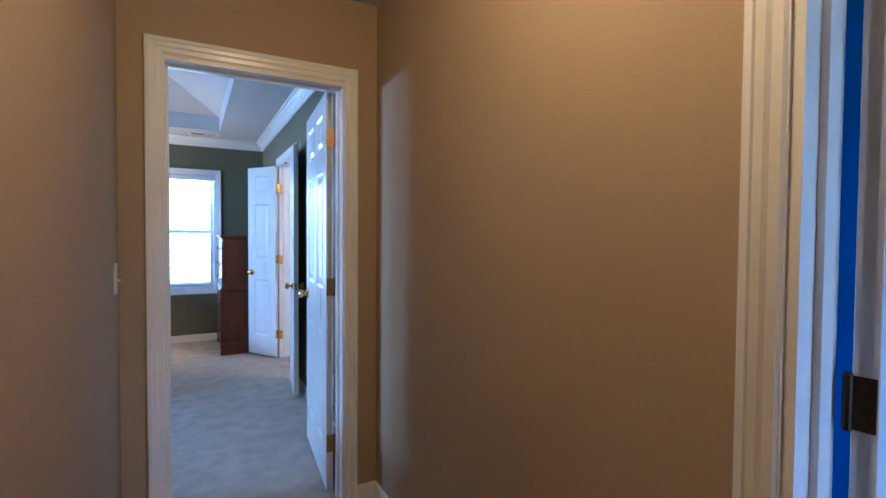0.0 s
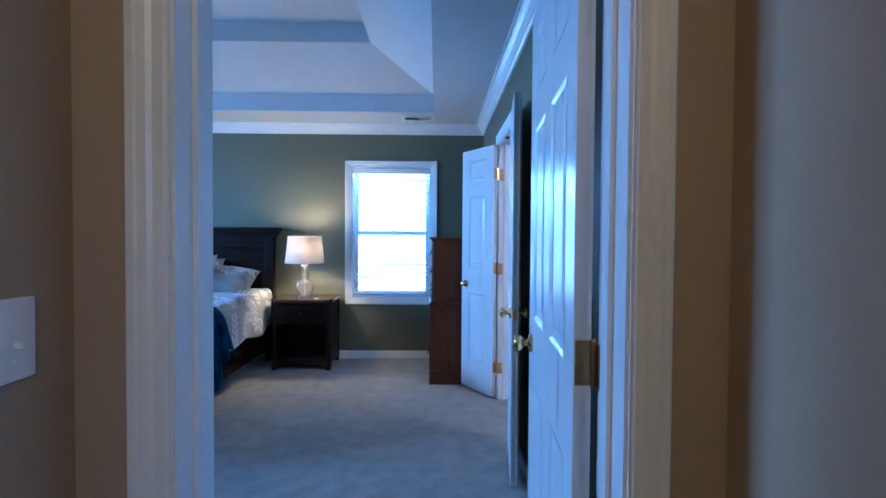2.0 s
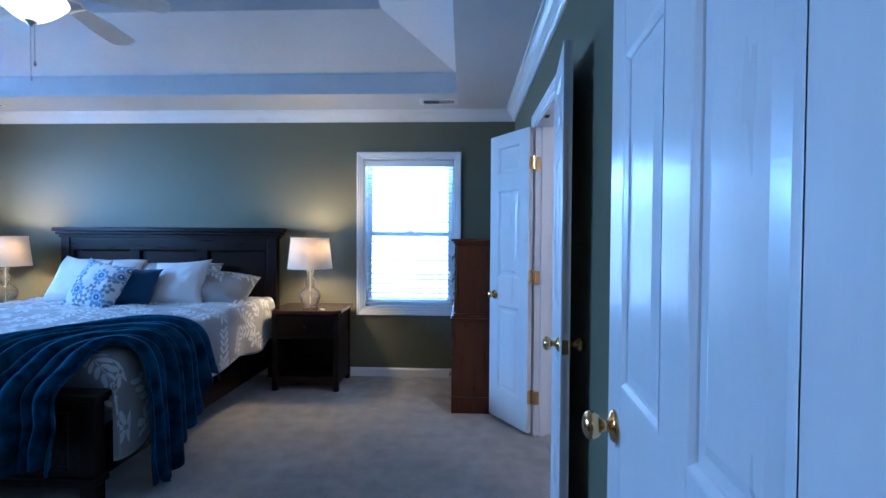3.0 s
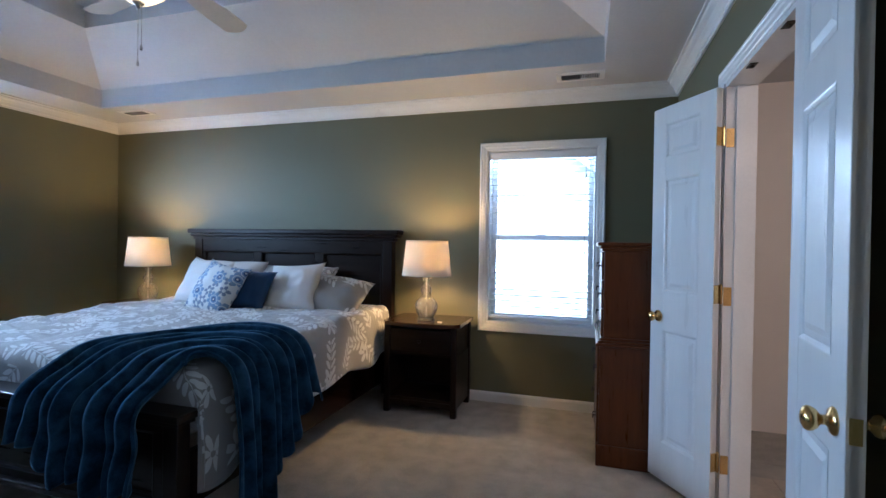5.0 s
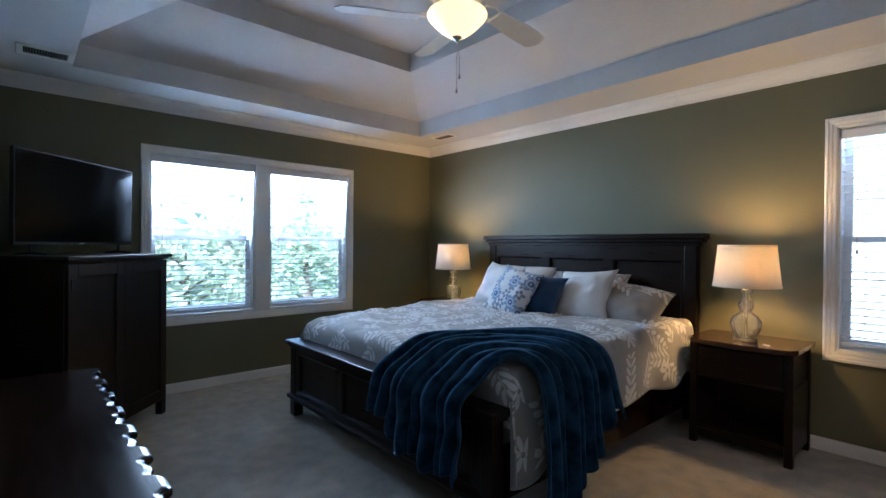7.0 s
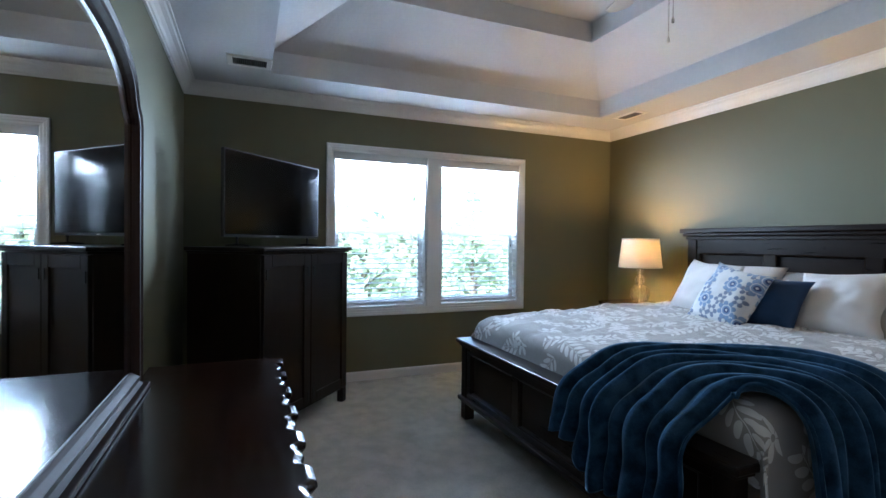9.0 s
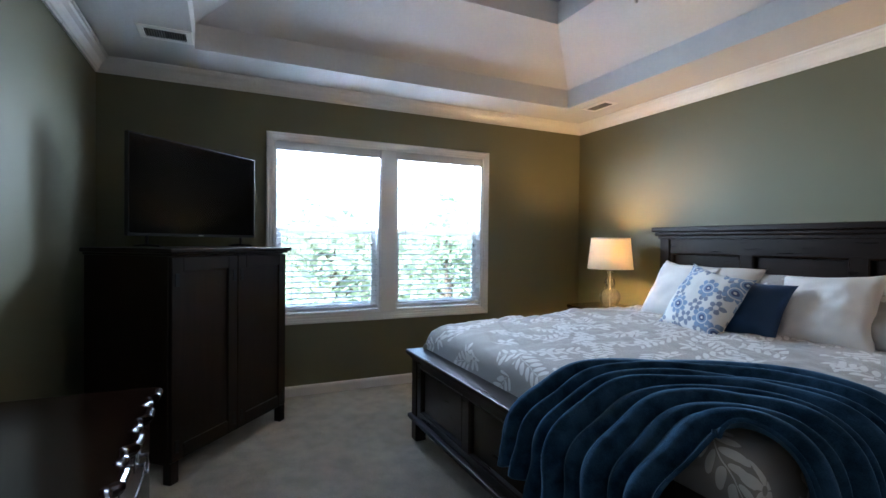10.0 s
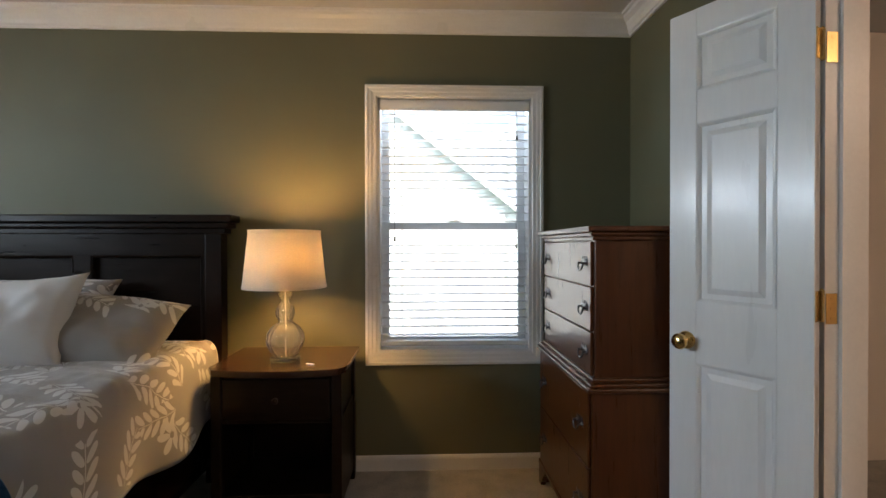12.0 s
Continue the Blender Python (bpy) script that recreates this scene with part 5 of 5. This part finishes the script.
def television():
    o = thing("television", pose(-3.665, 3.965, 1.208, 0, 0, 136.0), "black flat-screen television, switched off, on the cabinet", "television")
    w, h, z0 = 0.97, 0.565, 0.062
    bm = B()
    add_box(bm, (-w / 2, 0.0, z0), (w / 2, 0.028, z0 + h), 0.004, 2)
    add_box(bm, (-w / 3, 0.028, z0 + 0.06), (w / 3, 0.065, z0 + h * 0.6), 0.012, 2)
    part("housing", bm, BLACK, o)
    bm = B()
    add_box(bm, (-w / 2 + 0.010, -0.0015, z0 + 0.018), (w / 2 - 0.010, 0.0, z0 + h - 0.010))
    part("screen", bm, SCREEN, o, "dark glossy screen")
    bm = B()
    add_box(bm, (-0.018, -0.002, z0 + 0.005), (0.018, 0.0, z0 + 0.010))
    part("maker_plate", bm, NICKEL, o)
    for s in (-1, 1):
        bm = B()
        x = s * 0.36
        tube(bm, [(x, 0.014, z0 + 0.01), (x, 0.014, 0.012), (x, -0.085, 0.006)], [0.010, 0.009, 0.006], 8)
        tube(bm, [(x, 0.014, 0.014), (x, 0.115, 0.006)], [0.009, 0.006], 8)
        part("foot", bm, BLACK, o)


television()


# ---- ceiling fan ----
def fan():
    o = thing("ceiling_fan", pose(-1.548, 5.412, ZTOP), "white five-blade ceiling fan with a lit glass bowl", "ceiling fan")
    z = 2.568 - ZTOP
    zb = z - 0.032                             # blades
    bm = B()
    lathe(bm, [(0.0, 0.0), (0.075, 0.0), (0.072, -0.02), (0.05, -0.055), (0.022, -0.07), (0.013, -0.072), (0.013, z + 0.16), (0.03, z + 0.15)], 24)
    part("downrod", bm, FANW, o, "", True)
    bm = B()
    lathe(bm, [(0.03, z + 0.155), (0.10, z + 0.145), (0.135, z + 0.11), (0.14, z + 0.05), (0.12, z + 0.015), (0.085, z - 0.005), (0.085, z - 0.04), (0.0, z - 0.042)], 32)
    part("motor_housing", bm, FANW, o, "", True)
    for k in range(5):
        a = radians(24 + 72 * k)
        m = Matrix.Rotation(a, 4, 'Z') @ Matrix.Rotation(radians(-12), 4, 'X')
        bm = B()
        n = 12
        side = [(0.19 + 0.455 * i / n, 0.052 + 0.018 * ease(0, 0.6, i / n) - (0.050 * max(0, (i / n - 0.93) / 0.07) ** 2)) for i in range(n + 1)]
        pts = side + [(x, -y) for x, y in reversed(side)]
        lo = [bm.verts.new(m @ Vector((x, y, zb - 0.003))) for x, y in pts]
        hi = [bm.verts.new(m @ Vector((x, y, zb + 0.003))) for x, y in pts]
        bm.faces.new(hi)
        bm.faces.new(list(reversed(lo)))
        for i in range(len(pts)):
            j = (i + 1) % len(pts)
            bm.faces.new((lo[i], lo[j], hi[j], hi[i]))
        b = part("blade", bm, FANW, o)
        bm = B()
        for s in (-1, 1):
            tube(bm, [m @ Vector(p) for p in ((0.085, s * 0.02, zb + 0.012), (0.15, s * 0.045, zb + 0.014), (0.21, s * 0.03, zb + 0.008), (0.27, 0.0, zb + 0.006))], 0.006, 6)
        add_box(bm, (0.19, -0.035, zb + 0.003), (0.27, 0.035, zb + 0.007), 0.001, m=m)
        part("blade_bracket", bm, FANW, b)
    bm = B()
    prof = [(0.158, z - 0.035), (0.163, z - 0.046), (0.158, z - 0.060), (0.140, z - 0.080), (0.116, z - 0.105), (0.088, z - 0.130), (0.060, z - 0.150), (0.042, z - 0.161), (0.0, z - 0.163)]
    lathe(bm, prof, 40)
    part("glass_bowl", bm, BOWL, o, "glowing frosted glass bowl", True)
    bm = B()
    lathe(bm, [(0.0, z - 0.155), (0.028, z - 0.158), (0.026, z - 0.168), (0.012, z - 0.178), (0.007, z - 0.190), (0.0, z - 0.192)], 16)
    part("finial", bm, NICKEL, o, "", True)
    for x, zz in ((0.0, 2.105 - ZTOP), (0.022, 2.180 - ZTOP)):
        bm = B()
        tube(bm, [(x, 0.0, z - 0.185), (x, 0.0, zz + 0.02)], 0.0016, 6)
        lathe(bm, [(0.002, zz + 0.026), (0.006, zz + 0.012), (0.006, zz), (0.0, zz - 0.004)], 8, (x, 0, 0))
        part("pull_chain", bm, NICKEL, o)


fan()


# ---- small fixtures ----
def vent(m, w, h, slats, label, dimmed=1.0):
    o = thing("ceiling_vent", m, label, "vent", "ceiling vents")
    bm = B()
    frame_run(bm, lambda u, q, e: Vector((u, q, -e)), -w / 2, w / 2, -h / 2, h / 2, [(0, 0), (0, 0.004), (0.004, 0.008), (0.034, 0.008), (0.036, 0.0005)])
    part("frame", bm, PLASTIC, o)
    # near-black plate stands in for the unlit duct behind the slats
    bm = B()
    add_box(bm, (-w / 2 + 0.034, -h / 2 + 0.034, -0.0015), (w / 2 - 0.034, h / 2 - 0.034, -0.0005))
    part("backing", bm, surface("duct_shade_grey", (0.03, 0.03, 0.032), 0.8, 0.1), o)
    inner = w - 0.075
    for k in range(slats):
        x = -inner / 2 + inner * (k + 0.5) / slats
        bm = B()
        add_box(bm, (-0.0045, -h / 2 + 0.034, -0.001), (0.0045, h / 2 - 0.034, 0.001), m=Matrix.Translation((x, 0, -0.006)) @ Matrix.Rotation(radians(-58 if k < slats / 2 else 58), 4, 'Y'))
        # grey slats stand for louvres in shade, the rest are white
        part("slat", bm, LOUVRE if k < slats * dimmed else PLASTIC, o)


wv = thing("wall_vent", pose(XE, 4.17, 0.30), "white louvred return vent low on the wall", "vent")
bm = B()
frame_run(bm, lambda u, q, e: Vector((-e, u, q)), -0.18, 0.18, -0.10, 0.10, [(0, 0), (0, 0.006), (0.004, 0.009), (0.022, 0.009), (0.024, 0.001)])
part("frame", bm, PLASTIC, wv)
for k in range(11):
    bm = B()
    add_box(bm, (-0.006, -0.157, -0.0008), (0.006, 0.157, 0.0008), m=Matrix.Translation((-0.005, 0, -0.072 + k * 0.0144)) @ Matrix.Rotation(radians(35), 4, 'Y'))
    part("slat", bm, PLASTIC, wv)
vent(pose(0.452, 7.170, ZC - 0.0005), 0.33, 0.17, 22, "white ceiling vent near the window, half its louvres coloured as shaded", 0.5)
vent(pose(-3.595, 7.145, ZC - 0.0005, 0, 0, 0), 0.30, 0.16, 18, "white ceiling vent in the corner, its louvres coloured as shaded")
vent(pose(-3.613, 3.775, ZC - 0.0005, 0, 0, 90), 0.29, 0.20, 16, "white ceiling vent above the cabinet, its louvres coloured as shaded")

sw = thing("light_switch", pose(HX0, 3.055, 1.150), "white toggle light switch on the hallway wall", "switch")
bm = B()
add_box(bm, (0, -0.036, -0.058), (0.006, 0.036, 0.058), 0.003, 2)
part("cover_plate", bm, PLASTIC, sw)
bm = B()
add_box(bm, (0.004, -0.005, -0.012), (0.008, 0.005, 0.012), 0.001)
add_box(bm, (0.006, -0.004, -0.010), (0.020, 0.004, -0.001), 0.002, m=Matrix.Rotation(radians(8), 4, 'Y'))
part("toggle", bm, PLASTIC, sw)
for z in (-0.030, 0.030):
    bm = B()
    lathe(bm, [(0.003, 0.0055), (0.003, 0.0068), (0.0, 0.0072)], 10, m=Matrix.Translation((0, 0, z)) @ Matrix.Rotation(radians(90), 4, 'Y'))
    part("screw", bm, PLASTIC, sw)

for n_, x, y, zc in (("hall_ceiling_light", 0.60, 1.58, 2.44), ("bath_ceiling_light", 2.4, 4.3, 2.44)):
    o = thing(n_, pose(x, y, zc), "round brushed nickel ceiling light fixture, switched on", "ceiling light")
    bm = B()
    lathe(bm, [(0.0, 0.0), (0.10, 0.0), (0.10, -0.018), (0.0, -0.02)], 24)
    part("base", bm, NICKEL, o)

# tile floor of the bathroom
bath = thing("bath_tile_floor", pose(1.2, 4.2, 0), "beige square floor tiles with pale joints", "floor", kind="structure")
bm = B()
add_box(bm, (0.005, 0.0, 0.001), (1.60, 2.7, 0.004))
part("grout", bm, surface("grout", (0.45, 0.41, 0.36), 0.9, 0.1, 8, 200, 0.1), bath)
bm = B()
add_box(bm, (0.002, 0.002, 0.004), (0.298, 0.298, 0.010), 0.0015)
tile = mesh_of("tile", bm, surface("beige_tile", (0.50, 0.42, 0.33), 0.35, 0.12, 6, 60, 0.05))
for i in range(5):
    for j in range(8):
        t_ = new("tile", tile)
        t_.parent = bath
        t_.location = (0.02 + i * 0.3, 0.1 + j * 0.3, 0)

# ---- outdoors ----
GRASS = surface("grass", (0.12, 0.17, 0.07), 0.9, 0.35, 0.4, 20, 0.4, 0.02)
bm = B()
bmesh.ops.create_grid(bm, x_segments=8, y_segments=8, size=400)
gr = structure("ground", bm, GRASS, "wide lawn around the house", "ground")
gr.location = (0, 0, -3.1)


def leaf_material(name, color):
    m, n, l, b = nodes_of(name)
    g = n.new("ShaderNodeNewGeometry").outputs["Random Per Island"]
    c = mixc(n, l, g, tuple(k * 0.6 for k in color), tuple(min(1, k * 1.5) for k in color))
    t, mx = n.new("ShaderNodeBsdfTranslucent"), n.new("ShaderNodeMixShader")
    mx.inputs[0].default_value = 0.65
    l.new(c, b.inputs["Base Color"])
    l.new(c, t.inputs[0])
    b.inputs["Roughness"].default_value = 0.5
    l.new(b.outputs[0], mx.inputs[1])
    l.new(t.outputs[0], mx.inputs[2])
    l.new(mx.outputs[0], n["Material Output"].inputs[0])
    return m


LEAF = leaf_material("leaf_green", (0.29, 0.36, 0.245))
LEAF2 = leaf_material("leaf_light_green", (0.35, 0.41, 0.29))
BARK = surface("bark", (0.10, 0.08, 0.06), 0.9, 0.3, 4, 40, 0.5, 0.01)


def tree(x, y, h, spread, material, label, count=620):
    rng = random.Random(int(x * 31 + y * 17))
    o = thing("tree", pose(x, y, -3.1), label, "tree", "trees behind the house")
    bm = B()
    top = h * 0.75
    tube(bm, [(0, 0, -0.1), (0.05, 0.03, h * 0.25), (-0.06, 0.05, h * 0.5), (0.0, 0.0, top)], [0.16, 0.12, 0.08, 0.02], 10)
    tips = []
    for k in range(16):
        z0 = h * (0.25 + 0.45 * k / 16)
        a = k * 2.4 + rng.random()
        ln = spread * (0.55 + 0.5 * rng.random()) * (1.05 - 0.5 * k / 16)
        p1 = Vector((math.cos(a) * ln * 0.5, math.sin(a) * ln * 0.5, z0 + ln * 0.35))
        p2 = Vector((math.cos(a + 0.2) * ln, math.sin(a + 0.2) * ln, z0 + ln * 0.7))
        tube(bm, [(0, 0, z0), p1, p2], [0.05, 0.03, 0.012], 6)
        tips += [(p2, 1.0), (p1.lerp(p2, 0.55), 0.9), (p1, 0.7)]
    tips += [(Vector((0, 0, h * 0.88)), 0.9), (Vector((0, 0, h * 0.97)), 0.5)]
    part("trunk", bm, BARK, o)
    verts, faces = [], []
    for _ in range(count):
        c, r = rng.choice(tips)
        r *= spread * 0.36
        d = Vector((rng.gauss(0, 1), rng.gauss(0, 1), rng.gauss(0, 0.8))).normalized() * r * rng.random() ** 0.4
        p = c + d
        s = 0.09 + 0.09 * rng.random()
        u = Vector((rng.gauss(0, 1), rng.gauss(0, 1), rng.gauss(0, 0.6))).normalized()
        v = u.orthogonal().normalized()
        k = len(verts)
        verts += [p - u * s * 1.5, p + v * s * 0.7, p + u * s * 1.5, p - v * s * 0.7]
        faces.append((k, k + 1, k + 2, k + 3))
    me = bpy.data.meshes.new("crown")
    me.from_pydata([tuple(q) for q in verts], [], faces)
    me.materials.append(material)
    c = new("crown", me)
    c.parent = o


for k, (x, y, h, s) in enumerate([(-13.5, 6.9, 5.6, 1.5), (-15.5, 4.2, 5.2, 1.4), (-17, 9.4, 6.3, 1.7), (-19, 12.9, 6.6, 1.9), (-24, 2.0, 6.8, 2.2), (-25, 16.0, 7.0, 2.4), (-28, 8.5, 6.9, 2.4)]):
    tree(x, y, h, s, LEAF if k % 2 else LEAF2, "leafy green garden tree with an uneven crown")


def siding(bm, y, z0, z1, span, step=0.16):
    """Lapped boards on a wall facing -y; span(z) gives the wall's ends at a height."""
    z = z0
    while z < z1 - 0.02:
        a, b = span(z + step * 0.5)
        add_box(bm, (a, y - 0.022, z), (b, y, min(z + step - 0.012, z1)))
        z += step


def house():
    """A main house with its roof, and a gabled wing in front of it."""
    o = thing("neighbour_house", pose(0, 0, -3.1), "pale sided neighbouring house with a grey shingle roof", "house")
    white = surface("pale_siding", (0.58, 0.58, 0.57), 0.6, 0.05, 1, 30, 0.05)
    shingle = surface("grey_shingle", (0.20, 0.22, 0.25), 0.9, 0.25, 2, 12, 0.4, 0.02)
    bm = B()
    add_box(bm, (-6, 18.0, 0), (11, 26, 4.9))
    siding(bm, 18.0, 0, 4.9, lambda z: (-6.02, 11.02))
    part("wall", bm, white, o)
    bm = B()
    rx, rz, ex, ez = -1.3, 7.68, 3.3, 4.05      # ridge and eave of the wing
    sl = (rz - ez) / (ex - rx)
    x0 = 2 * rx - ex
    lo = [bm.verts.new((x, 15.0, z)) for x, z in ((x0 + 0.25, 0), (ex - 0.25, 0), (ex - 0.25, ez + 0.2), (rx, rz), (x0 + 0.25, ez + 0.2))]
    hi = [bm.verts.new((v.co.x, 19.0, v.co.z)) for v in lo]
    bm.faces.new(lo)
    bm.faces.new(list(reversed(hi)))
    for k in range(5):
        j = (k + 1) % 5
        bm.faces.new((lo[k], hi[k], hi[j], lo[j]))
    siding(bm, 15.0, 0, rz - 0.1, lambda z: (rx - min(ex - 0.25 - rx, (rz - z) / sl), rx + min(ex - 0.25 - rx, (rz - z) / sl)))
    part("gable_wing", bm, white, o)
    for s in (-1, 1):
        bm = B()
        a, b = Vector((rx, 0, rz + 0.10)), Vector((rx + s * (ex - rx + 0.1), 0, ez - 0.02))
        vs = [bm.verts.new((p.x, y, p.z + d)) for d in (0, 0.10) for p in (a, b) for y in (14.9, 20.5)]
        for f in ((0, 1, 3, 2), (4, 6, 7, 5), (0, 4, 5, 1), (2, 3, 7, 6), (0, 2, 6, 4), (1, 5, 7, 3)):
            bm.faces.new([vs[k] for k in f])
        part("wing_roof", bm, shingle, o)
        bm = B()
        vs = [bm.verts.new((p.x, y, p.z + d)) for d in (-0.16, 0.0) for p in (a, b) for y in (14.86, 14.90)]
        for f in ((0, 1, 3, 2), (4, 6, 7, 5), (0, 4, 5, 1), (2, 3, 7, 6), (0, 2, 6, 4), (1, 5, 7, 3)):
            bm.faces.new([vs[k] for k in f])
        part("rake_board", bm, VINYL, o)
    bm = B()
    vs = [bm.verts.new(p) for p in ((-6.4, 17.5, 4.7), (11.4, 17.5, 4.7), (11.4, 22, 8.6), (-6.4, 22, 8.6), (11.4, 26.5, 4.7), (-6.4, 26.5, 4.7))]
    bm.faces.new((vs[0], vs[1], vs[2], vs[3]))
    bm.faces.new((vs[3], vs[2], vs[4], vs[5]))
    r = part("roof", bm, shingle, o)
    md = r.modifiers.new("thickness", 'SOLIDIFY')
    md.thickness = 0.12


house()
